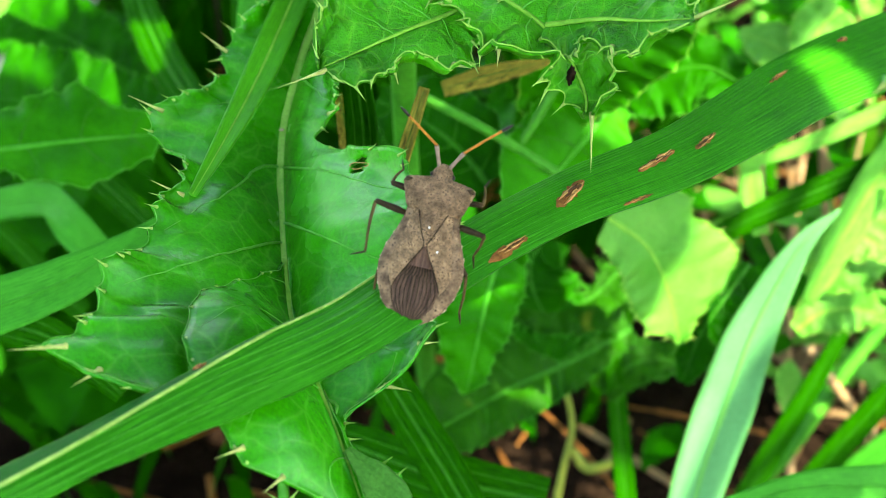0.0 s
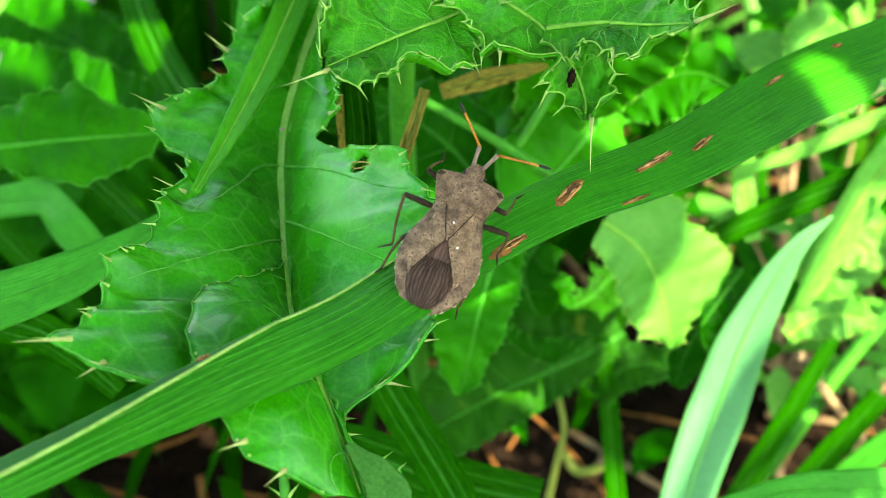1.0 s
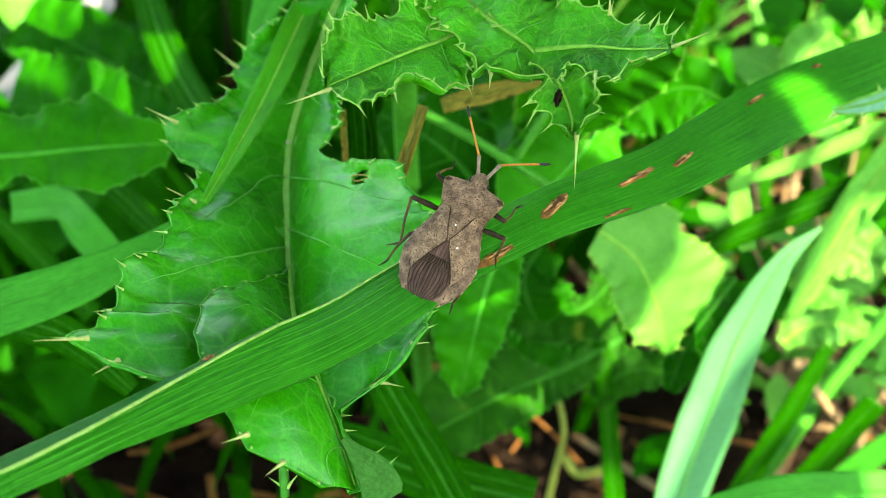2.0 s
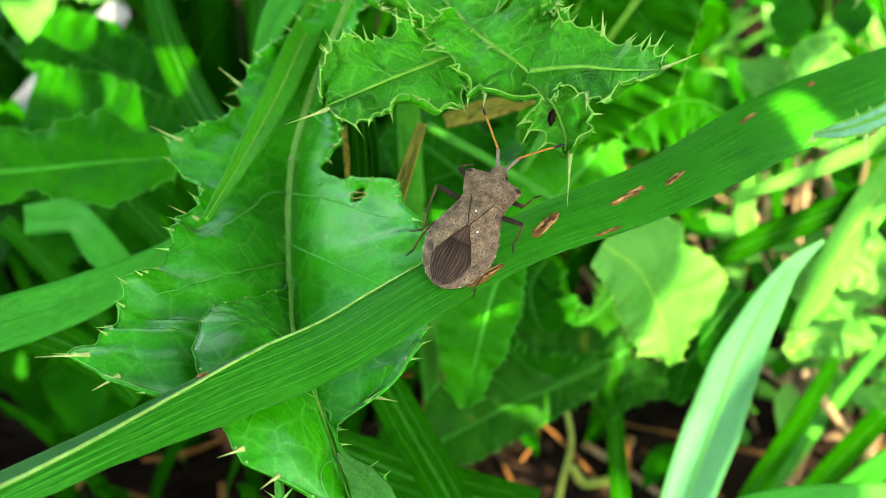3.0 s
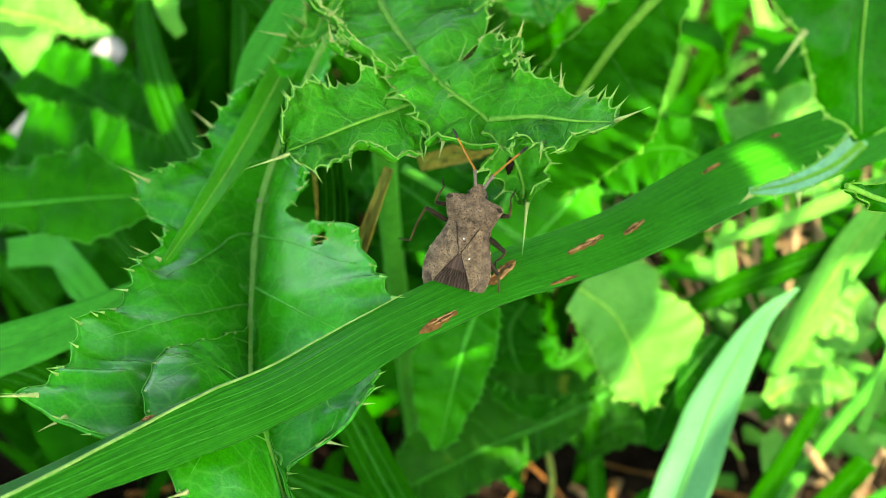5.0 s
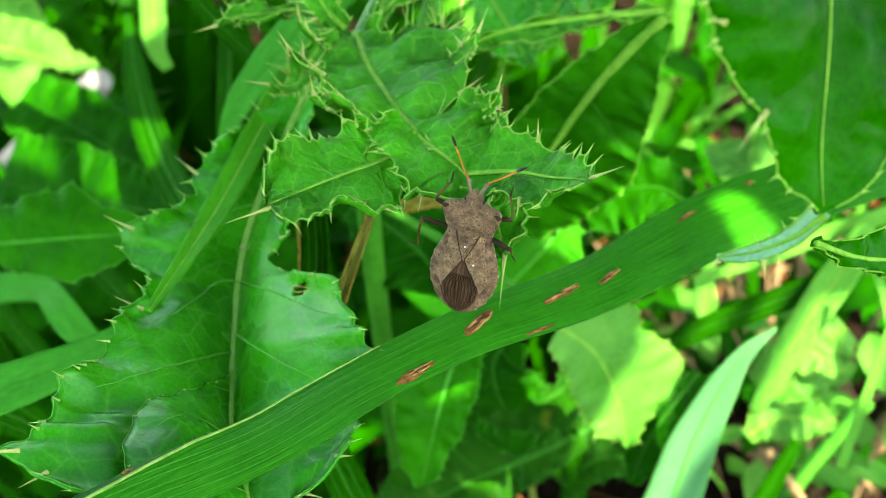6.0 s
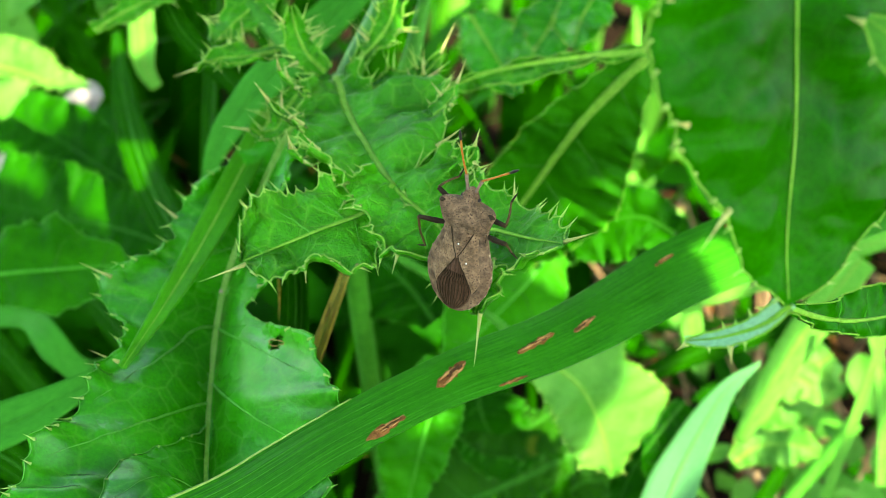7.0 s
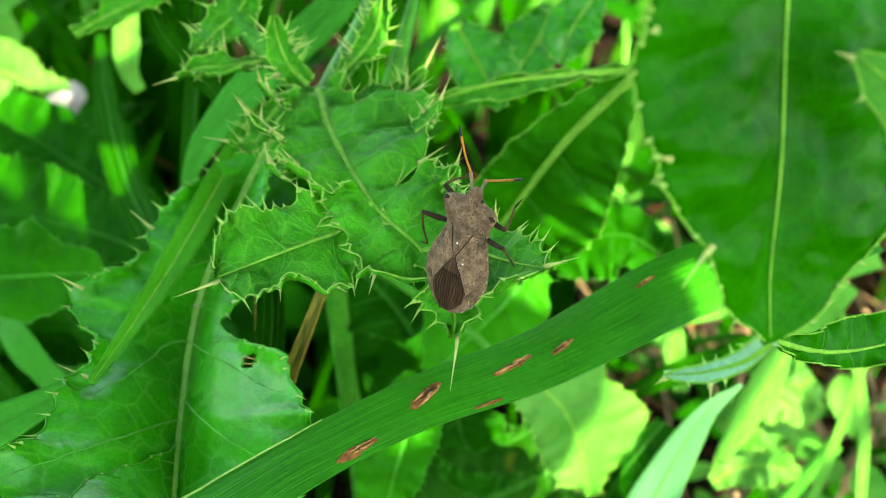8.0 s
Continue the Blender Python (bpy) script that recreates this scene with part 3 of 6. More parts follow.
lobe = Lamina([(0.38, 8.16, 18.51), (0.8, 8.05, 18.65), (1.15, 7.75, 18.81), (1.43, 7.47, 18.99)], (-0.3, -0.3, 1), [(0, 0.3), (0.054, 0.5), (0.404, 0.3), (0.512, 0.32), (0.758, 0.25), (0.925, 0.14), (1, 0.02)], [(0, 0.2), (0.3, 0.4), (0.6, 0.36), (0.829, 0.3), (0.95, 0.14), (1, 0.02)], cup=0.1, teeth=0.08, pitch=0.1, wave=0.05, seed=15, puff=0.06, quilt=0.04, pucker=0.06, curl=0.05)
clothe(leaf, lobe, THISTLE_YOUNG, rib=0.03, veins=4, across=17, bristle=0.12, spines=[(1, 0.995, 0.34, 3.0, 0.1), (-1, 0.6, 0.3, 0.8, 0.0), (1, 0.4, 0.2, 0.0, 0.9)], rim=0.007, name="lobe")

# Small curled-up lobes along the margin, each with its spines.
for at, side, size in ((0.16, 1, 1.0), (0.40, 1, 0.9), (0.14, -1, 1.0), (0.28, -1, 1.1), (0.43, -1, 0.9), (0.67, 1, 0.6)):
    foot = top_leaf.at(at, 0.86, side)
    out = foot - top_leaf.at(at, 0.5, side)
    out /= np.linalg.norm(out)
    rise = top_leaf.u[int(at * 240)]
    ahead = top_leaf.t[int(at * 240)] * top_leaf.rng.uniform(-0.1, 0.25)
    lobe = Lamina([foot + size * (a * out + b * rise + a * ahead) for a, b in ((0, 0), (0.13, 0.05), (0.25, 0.15), (0.31, 0.28))], out * -0.6 + rise, [(0, 0.09), (0.4, 0.14 * size), (0.8, 0.07), (1, 0.02)], [(0, 0.09), (0.4, 0.13 * size), (0.8, 0.07), (1, 0.02)], cup=0.25, teeth=0.05, pitch=0.17, wave=0.02, seed=int(100 * at) + side, n=61)
    clothe(young, lobe, THISTLE_YOUNG, rib=0.02, veins=0, across=7, bristle=0.08, rim=0.007, name="lobe", spines=[(1, 0.99, 0.28 * size, 3.0, 0.2), (-1, 0.5, 0.2 * size, 0.2, 0.5), (1, 0.5, 0.2 * size, 0.2, 0.5)])

bm = bmesh.new()
bmesh.ops.create_icosphere(bm, subdivisions=3, radius=0.001)
for v in bm.verts:
    v.co = Vector((v.co.x * 0.3, v.co.y * 0.25, v.co.z * 0.8)) * (1 + 0.7 * noise.noise(v.co * 2200)) + Vector((0.61, 7.81, 18.26)) * CM
part("withered_lobe", bm, SOIL, young, "shrivelled dark brown lobe")

# ---- broad leaf close to the eye ----
leaf = thing("thistle_leaf", "broad glossy green leaf hanging close by with fine spiny margin", "thistle leaf")
near_leaf = Lamina(
    [(2.25, 6.3, 23.2), (2.33, 6.15, 22.54), (2.41, 6.0, 21.96), (2.55, 5.73, 21.21), (2.62, 5.48, 20.59), (2.71, 5.33, 20.19)],
    (0.5, -0.76, 0.36),
    [(0, 0.6), (0.3, 0.85), (0.48, 0.84), (0.64, 0.8), (0.74, 0.86), (0.82, 0.77), (0.9, 0.52), (0.97, 0.26), (1, 0.02)],
    [(0, 0.7), (0.3, 1.0), (0.38, 1.06), (0.44, 1.11), (0.56, 1.09), (0.63, 0.91), (0.7, 0.85), (0.79, 0.56), (0.865, 0.41), (0.93, 0.22), (1, 0.02)],
    cup=0.1, teeth=0.03, pitch=0.13, wave=0.02, seed=21, quilt=0.03, pucker=0.05,
)
clothe(leaf, near_leaf, BROAD, across=15, rib=0.022, veins=0, bristle=0.07, spines=[(-1, 0.79, 0.3, 0.9, 0.1), (-1, 0.62, 0.12, -0.2, 0.1), (-1, 0.4, 0.1, 0.2, 0.0)])
lobe = Lamina([(2.74, 5.37, 20.17), (2.62, 5.44, 19.93), (2.43, 5.55, 19.71), (2.23, 5.65, 19.56)], (0.2, -0.6, 0.76), [(0, 0.03), (0.312, 0.05), (0.646, 0.07), (0.896, 0.04), (1, 0.01)], [(0, 0.08), (0.075, 0.09), (0.487, 0.06), (0.825, 0.04), (1, 0.01)], cup=0.1, teeth=0.02, pitch=0.12, wave=0.01, seed=25)
clothe(leaf, lobe, UNDERSIDE, rib=0.02, veins=2, bristle=0.06, spines=[(1, 0.99, 0.1, 2.0, 0.0), (1, 0.6, 0.12, 0.3, -0.5)], name="lobe")

# ---- leaf tip hanging in beside it ----
leaf = thing("thistle_leaf", "pale green thistle leaf tip close to the eye", "thistle leaf")
lam = Lamina([(3.18, 5.4, 21.74), (2.98, 5.45, 21.83), (2.82, 5.51, 21.92), (2.71, 5.54, 21.98)], (0.2, -0.8, 0.5), [(0, 0.24), (0.4, 0.2), (0.8, 0.1), (1, 0.02)], [(0, 0.24), (0.4, 0.18), (0.8, 0.08), (1, 0.02)], cup=0.1, teeth=0.03, pitch=0.12, wave=0.02, seed=29)
clothe(leaf, lam, SUNNY, rib=0.02, veins=3, bristle=0.07, spines=[(1, 0.99, 0.1, 3.0, 0.0)])

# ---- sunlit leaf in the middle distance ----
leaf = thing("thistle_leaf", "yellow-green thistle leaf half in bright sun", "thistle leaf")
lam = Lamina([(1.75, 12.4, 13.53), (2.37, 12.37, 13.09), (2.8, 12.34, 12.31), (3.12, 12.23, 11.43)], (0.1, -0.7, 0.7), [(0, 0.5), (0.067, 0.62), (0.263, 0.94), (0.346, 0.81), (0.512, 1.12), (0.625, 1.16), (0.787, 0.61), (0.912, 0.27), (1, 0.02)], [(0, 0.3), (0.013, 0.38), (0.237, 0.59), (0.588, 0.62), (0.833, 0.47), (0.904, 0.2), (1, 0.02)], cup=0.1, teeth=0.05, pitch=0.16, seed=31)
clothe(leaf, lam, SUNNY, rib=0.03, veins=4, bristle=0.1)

# ---- dim leaf beside the large one ----
leaf = thing("thistle_leaf", "dull dark green thistle leaf lying low in shade", "thistle leaf")
lam = Lamina([(-6.97, 10.93, 14.73), (-6.26, 11.29, 14.65), (-5.4, 11.59, 14.67), (-4.45, 12.14, 14.52)], (0.1, -0.4, 0.9), [(0, 0.6), (0.171, 0.66), (0.3, 0.58), (0.454, 0.72), (0.658, 0.85), (0.825, 0.47), (0.942, 0.31), (1, 0.05)], [(0, 0.5), (0.121, 0.54), (0.275, 0.32), (0.438, 0.55), (0.583, 0.73), (0.746, 0.62), (0.933, 0.3), (1, 0.05)], cup=0.1, teeth=0.06, pitch=0.2, seed=37)
clothe(leaf, lam, THISTLE_MID, rib=0.05, veins=4, bristle=0.1)

# ---- grass blades ----
BLADE = [(-3.14, 3.7, 17.3), (-2.48, 4.2, 17.4), (-1.71, 4.87, 17.45), (-0.95, 5.46, 17.5), (-0.23, 6.35, 17.5), (0.64, 7.21, 17.5), (1.63, 8.04, 17.5), (2.85, 9.38, 17.5), (3.92, 10.18, 17.6), (5.22, 11.12, 17.7)]
grass = thing("grass_blade", "long green grass blade with brown lesions and a pale keel", "grass blade")
LEFT = [(0, 0.0), (0.042, 0.0), (0.075, 0.02), (0.108, 0.05), (0.158, 0.11), (0.212, 0.2), (0.296, 0.24), (0.35, 0.22), (0.412, 0.26), (0.483, 0.29), (0.617, 0.34), (0.804, 0.44), (0.9, 0.45), (1, 0.45)]
RIGHT = [(0, 0.19), (0.083, 0.2), (0.163, 0.29), (0.237, 0.28), (0.3, 0.31), (0.375, 0.27), (0.442, 0.26), (0.546, 0.31), (0.679, 0.42), (0.821, 0.43), (1, 0.45)]
EDGE = [(0, 0.17), (0.092, 0.17), (0.158, 0.19), (0.217, 0.24), (0.27, 0.25), (0.31, 0.235), (1, 0.2)]
BM, BT, BU, BL = axes(BLADE, (-0.3, -0.5, 0.8), 161)
BS = np.linspace(0, 1, 161)


def on_blade(s, x, lift=0.0):
    """A place on the blade: s along it, x centimetres to the left of its axis."""
    k = min(int(s * 160), 159)
    w = max(np.interp(s, *np.array(LEFT).T), np.interp(s, *np.array(RIGHT).T))
    return BM[k] + (BM[k + 1] - BM[k]) * (s * 160 - k) + BL[k] * x + BU[k] * (lift - 0.10 * x * x / w)


rows = []
for s in BS:
    a, b = np.interp(s, *np.array(LEFT).T), np.interp(s, *np.array(RIGHT).T)
    fade = 0.15 + 0.85 * min(1.0, max(0.0, (0.42 - s) / 0.2))
    rows.append([on_blade(s, x, -0.007 * fade * (1 - abs(math.cos(math.pi * (x - a) / (0.055 + 0.03 * s))))) for x in np.linspace(a, -b, 73)])
thin_thick(part("blade", sheet(np.array(rows)), GRASS, grass), 0.0002)
rows = []
for s in BS[:52]:
    a = np.interp(s, *np.array(LEFT).T)
    e = max(np.interp(s, *np.array(EDGE).T), a + 0.004)
    rows.append([on_blade(s, a + (e - a) * v, -0.004 - 0.5 * (e - a) * v) for v in np.linspace(1, 0, 7)])
thin_thick(part("folded_edge", sheet(np.array(rows)), GRASS_FOLD, grass, "folded-up edge of the blade, darkened for shade"), 0.0002)
keel = [on_blade(s, np.interp(s, *np.array(LEFT).T), 0.006) for s in BS[4:62]]
part("keel", tube(bmesh.new(), keel, np.linspace(0.020, 0.008, len(keel)), 6, 0.6), KEEL, grass, "pale raised keel")
for x in (-0.07, -0.14, -0.21, 0.03, 0.1):
    run = [on_blade(s, x * (0.7 + 0.8 * s), 0.001) for s in np.linspace(0.03, 0.95, 90)]
    run = [p for p, s in zip(run, np.linspace(0.03, 0.95, 90)) if s < 0.42 + 0.5 * abs(x) and x * (0.7 + 0.8 * s) < np.interp(s, *np.array(LEFT).T) - 0.01]
    part("rib", tube(bmesh.new(), run, np.linspace(0.0055, 0.001, len(run)), 5, 0.6), VEIN_DIM, grass)


def lesion(s, x, length, width, seed, slant=0.12):
    """A dry split scar: a dark ragged rim with paler shreds lying in it."""
    r = np.random.default_rng(seed)
    u = np.linspace(-1, 1, 15)
    w = width * np.sqrt(np.clip(1 - u**2, 0.02, 1)) * r.uniform(0.55, 1.2, 15)
    grid = np.array([[on_blade(s + k * length / 22.5, x + k * length * slant + v * h, 0.003 + 0.004 * (1 - abs(v))) for v in (1, 0.4, 0, -0.4, -1)] for k, h in zip(u, w)])
    scar = part("lesion", sheet(grid), SCAR, grass, "brown split lesion")
    for j in range(7):
        c, o = r.uniform(-0.5, 0.5), r.uniform(-0.6, 0.6)
        k = np.linspace(c - 0.48, c + 0.48, 8)
        run = [on_blade(s + q * length / 22.5, x + q * length * slant + o * width * 0.9, 0.010 + 0.006 * math.sin(q * 9 + j)) for q in k]
        part("shred", tube(bmesh.new(), run, width * (0.2 if j % 2 else 0.22) * np.sin(np.linspace(0.25, 2.9, 8)), 5, 0.5), SCAR_DARK if j % 2 else SHRED, scar, "dark split" if j % 2 else "dry tan shred")


lesion(0.465, 0.035, 0.42, 0.068, 3, 0.16)
lesion(0.552, 0.02, 0.46, 0.044, 5, 0.06)
lesion(0.606, -0.02, 0.36, 0.036, 7, 0.06)
lesion(0.388, -0.18, 0.46, 0.045, 9, 0.04)
lesion(0.733, 0.19, 0.32, 0.028, 11, 0.05)
lesion(0.514, -0.25, 0.34, 0.018, 13, 0.0)
lesion(0.821, 0.29, 0.14, 0.035, 15, 0.0)
lesion(0.163, 0.16, 0.10, 0.02, 17, 0.0)
ribbon("grass_blade", "narrow green grass blade lying across a thistle leaf", [(-2.39, 7.02, 17.34), (-2.34, 7.99, 17.30), (-2.32, 9.19, 17.24), (-2.23, 10.53, 17.42), (-2.11, 11.45, 17.68)], [0.03, 0.10, 0.15, 0.17, 0.15], (0.4, -0.5, 0.8), GRASS_MID, fold=0.3)
ribbon("grass_blade", "pale blue-green grass blade behind a thistle leaf", [(-5.42, 7.38, 15.15), (-4.7, 7.74, 15.25), (-4.08, 8.11, 15.38), (-3.44, 8.68, 15.59), (-3.16, 9.17, 15.7)], [0.32, 0.3, 0.26, 0.14, 0.05], (-0.1, -0.6, 0.8), GRASS_PALE, fold=0.15)
ribbon("grass_blade", "wide pale green grass blade lit by the sun", [(3.48, 10.32, 8.61), (3.59, 10.95, 9.73), (3.9, 11.69, 10.98), (4.09, 12.04, 12.06), (4.47, 12.31, 13.36), (4.92, 12.51, 13.91)], [0.36, 0.42, 0.46, 0.40, 0.24, 0.02], (0.1, -0.8, 0.55), GRASS_SUN, fold=0.04)
ribbon("grass_blade", "pale green grass blade bending low", [(2.94, 7.88, 12.98), (3.87, 8.21, 13.02), (4.93, 8.5, 12.87), (5.93, 8.78, 12.69)], [0.1, 0.2, 0.25, 0.25], (0, -0.5, 0.8), GRASS_PALE)
# Pale grass copy with sunlight put into its yellow-green.
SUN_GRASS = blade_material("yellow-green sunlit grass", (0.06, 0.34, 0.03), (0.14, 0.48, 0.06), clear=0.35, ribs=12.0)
STEM_YELLOW = plain_material("yellowing stem", (0.12, 0.17, 0.02), (0.24, 0.27, 0.04), 0.5, 300.0, clear=0.1)
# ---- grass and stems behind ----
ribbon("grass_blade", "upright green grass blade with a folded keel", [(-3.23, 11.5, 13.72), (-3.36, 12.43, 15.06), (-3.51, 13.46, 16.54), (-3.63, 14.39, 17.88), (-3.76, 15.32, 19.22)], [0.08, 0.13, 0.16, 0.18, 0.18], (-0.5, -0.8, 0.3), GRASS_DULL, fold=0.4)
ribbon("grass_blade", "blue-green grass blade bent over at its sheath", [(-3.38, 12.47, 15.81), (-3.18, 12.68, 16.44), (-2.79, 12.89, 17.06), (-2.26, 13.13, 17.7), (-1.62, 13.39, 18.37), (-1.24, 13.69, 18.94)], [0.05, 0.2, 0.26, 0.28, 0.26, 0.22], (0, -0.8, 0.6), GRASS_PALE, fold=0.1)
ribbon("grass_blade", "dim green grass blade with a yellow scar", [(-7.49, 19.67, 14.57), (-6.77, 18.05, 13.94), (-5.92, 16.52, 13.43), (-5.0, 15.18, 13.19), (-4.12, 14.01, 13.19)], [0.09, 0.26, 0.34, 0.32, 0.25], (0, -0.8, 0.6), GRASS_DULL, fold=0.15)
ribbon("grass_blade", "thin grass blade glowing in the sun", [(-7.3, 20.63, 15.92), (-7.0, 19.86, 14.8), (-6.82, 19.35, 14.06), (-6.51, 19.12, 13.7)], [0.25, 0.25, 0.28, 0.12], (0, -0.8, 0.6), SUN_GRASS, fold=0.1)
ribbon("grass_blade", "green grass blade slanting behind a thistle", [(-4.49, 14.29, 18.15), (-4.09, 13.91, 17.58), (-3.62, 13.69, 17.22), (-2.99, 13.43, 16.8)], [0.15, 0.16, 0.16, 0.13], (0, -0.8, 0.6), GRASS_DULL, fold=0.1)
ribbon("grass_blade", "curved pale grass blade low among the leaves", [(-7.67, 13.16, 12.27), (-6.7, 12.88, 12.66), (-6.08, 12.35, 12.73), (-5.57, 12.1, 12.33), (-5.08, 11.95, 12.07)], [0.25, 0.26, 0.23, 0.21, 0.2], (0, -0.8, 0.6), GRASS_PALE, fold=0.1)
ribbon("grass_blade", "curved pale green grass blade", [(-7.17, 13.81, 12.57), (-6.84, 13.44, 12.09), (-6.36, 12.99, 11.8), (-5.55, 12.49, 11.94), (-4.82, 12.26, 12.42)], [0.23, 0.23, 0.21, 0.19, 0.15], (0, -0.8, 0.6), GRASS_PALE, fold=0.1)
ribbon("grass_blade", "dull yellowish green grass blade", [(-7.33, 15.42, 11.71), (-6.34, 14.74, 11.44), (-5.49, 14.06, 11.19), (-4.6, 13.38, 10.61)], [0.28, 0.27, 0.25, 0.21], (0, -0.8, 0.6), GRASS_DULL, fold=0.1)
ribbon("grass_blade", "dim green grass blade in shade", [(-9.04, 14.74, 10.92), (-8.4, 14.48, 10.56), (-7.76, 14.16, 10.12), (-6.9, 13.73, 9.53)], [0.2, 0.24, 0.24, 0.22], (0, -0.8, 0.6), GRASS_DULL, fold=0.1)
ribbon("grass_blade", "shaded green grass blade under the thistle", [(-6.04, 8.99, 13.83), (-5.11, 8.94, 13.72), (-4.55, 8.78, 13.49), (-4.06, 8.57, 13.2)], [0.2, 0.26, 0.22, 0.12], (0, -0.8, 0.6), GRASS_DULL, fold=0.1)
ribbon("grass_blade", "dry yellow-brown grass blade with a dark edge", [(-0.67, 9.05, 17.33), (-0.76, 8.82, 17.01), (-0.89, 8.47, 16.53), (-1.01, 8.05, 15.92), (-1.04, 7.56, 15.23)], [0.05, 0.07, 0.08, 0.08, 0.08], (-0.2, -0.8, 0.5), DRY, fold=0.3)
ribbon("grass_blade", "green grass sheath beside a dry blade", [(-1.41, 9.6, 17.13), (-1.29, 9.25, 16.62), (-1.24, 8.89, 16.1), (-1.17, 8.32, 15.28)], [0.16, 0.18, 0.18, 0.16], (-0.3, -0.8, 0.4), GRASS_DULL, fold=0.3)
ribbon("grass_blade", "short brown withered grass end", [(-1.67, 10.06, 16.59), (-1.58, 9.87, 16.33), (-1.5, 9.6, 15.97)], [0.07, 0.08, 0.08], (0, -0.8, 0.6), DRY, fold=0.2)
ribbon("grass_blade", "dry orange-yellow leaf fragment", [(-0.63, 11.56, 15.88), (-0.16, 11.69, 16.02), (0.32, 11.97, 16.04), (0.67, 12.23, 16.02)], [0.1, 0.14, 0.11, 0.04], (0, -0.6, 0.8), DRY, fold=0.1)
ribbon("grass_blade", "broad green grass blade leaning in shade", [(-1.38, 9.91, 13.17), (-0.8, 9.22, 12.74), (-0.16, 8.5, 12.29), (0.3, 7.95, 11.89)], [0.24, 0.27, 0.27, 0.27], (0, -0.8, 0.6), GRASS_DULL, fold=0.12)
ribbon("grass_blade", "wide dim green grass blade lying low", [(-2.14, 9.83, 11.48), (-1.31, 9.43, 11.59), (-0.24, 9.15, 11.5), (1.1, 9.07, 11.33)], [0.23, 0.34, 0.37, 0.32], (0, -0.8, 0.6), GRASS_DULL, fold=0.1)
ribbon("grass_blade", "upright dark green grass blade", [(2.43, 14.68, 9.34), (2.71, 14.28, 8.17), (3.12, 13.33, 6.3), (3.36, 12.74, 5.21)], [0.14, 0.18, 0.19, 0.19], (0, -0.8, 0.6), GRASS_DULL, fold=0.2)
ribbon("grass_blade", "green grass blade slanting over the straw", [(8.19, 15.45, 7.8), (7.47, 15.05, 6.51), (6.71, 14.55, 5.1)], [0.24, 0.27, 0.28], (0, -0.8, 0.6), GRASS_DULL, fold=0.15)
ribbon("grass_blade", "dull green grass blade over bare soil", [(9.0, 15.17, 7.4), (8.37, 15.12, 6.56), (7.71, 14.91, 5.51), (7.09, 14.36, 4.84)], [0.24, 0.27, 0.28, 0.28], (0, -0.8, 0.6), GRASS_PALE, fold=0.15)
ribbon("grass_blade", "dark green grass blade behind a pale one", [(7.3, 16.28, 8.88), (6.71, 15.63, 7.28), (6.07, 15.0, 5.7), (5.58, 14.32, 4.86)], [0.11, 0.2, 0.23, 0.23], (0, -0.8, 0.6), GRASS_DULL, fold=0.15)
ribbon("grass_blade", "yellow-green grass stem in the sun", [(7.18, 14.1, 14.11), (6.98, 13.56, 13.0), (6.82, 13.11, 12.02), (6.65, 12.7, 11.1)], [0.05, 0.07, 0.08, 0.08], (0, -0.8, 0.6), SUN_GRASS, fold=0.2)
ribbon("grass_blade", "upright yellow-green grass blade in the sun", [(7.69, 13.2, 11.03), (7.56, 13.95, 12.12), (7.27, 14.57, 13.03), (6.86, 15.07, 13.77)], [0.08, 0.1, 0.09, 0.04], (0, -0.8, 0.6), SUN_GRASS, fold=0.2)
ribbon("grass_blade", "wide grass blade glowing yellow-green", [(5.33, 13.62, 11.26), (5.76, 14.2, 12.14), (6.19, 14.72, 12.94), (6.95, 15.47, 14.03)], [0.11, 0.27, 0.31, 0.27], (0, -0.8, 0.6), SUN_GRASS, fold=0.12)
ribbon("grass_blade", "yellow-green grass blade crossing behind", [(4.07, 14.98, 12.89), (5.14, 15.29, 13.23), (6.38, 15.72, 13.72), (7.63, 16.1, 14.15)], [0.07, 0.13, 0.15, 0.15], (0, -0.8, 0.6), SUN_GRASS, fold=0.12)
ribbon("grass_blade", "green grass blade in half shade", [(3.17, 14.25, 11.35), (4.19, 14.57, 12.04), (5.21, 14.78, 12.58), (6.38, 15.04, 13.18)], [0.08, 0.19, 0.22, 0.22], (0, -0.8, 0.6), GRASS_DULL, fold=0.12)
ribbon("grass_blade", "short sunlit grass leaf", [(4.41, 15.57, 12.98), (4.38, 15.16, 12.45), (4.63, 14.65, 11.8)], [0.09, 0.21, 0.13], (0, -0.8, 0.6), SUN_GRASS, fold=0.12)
stalk("stem", "long smooth green stem over the straw", [(8.76, 17.42, 8.65), (7.87, 16.78, 7.24), (6.96, 15.97, 5.59), (6.22, 15.41, 4.28), (5.78, 14.61, 2.95)], [0.173, 0.164, 0.179, 0.183, 0.184], STEM)
stalk("stem", "yellowing thin stem above the soil", [(1.89, 14.92, 7.41), (2.05, 14.52, 6.89), (1.95, 14.04, 6.28), (1.85, 13.55, 5.67)], [0.06, 0.06, 0.07, 0.08], STEM_YELLOW)
stalk("stem", "curled yellow leaf stalk", [(2.09, 14.25, 6.55), (2.39, 14.05, 6.29), (2.83, 14.13, 6.37), (3.15, 14.23, 6.47)], [0.08, 0.10, 0.09, 0.05], STEM_YELLOW)
stalk("stem", "pale green leaf stalk behind the blade", [(-0.97, 12.54, 15.19), (-0.11, 12.33, 14.89), (0.76, 12.09, 14.54), (1.16, 11.95, 14.35)], [0.068, 0.068, 0.06, 0.053], STEM)
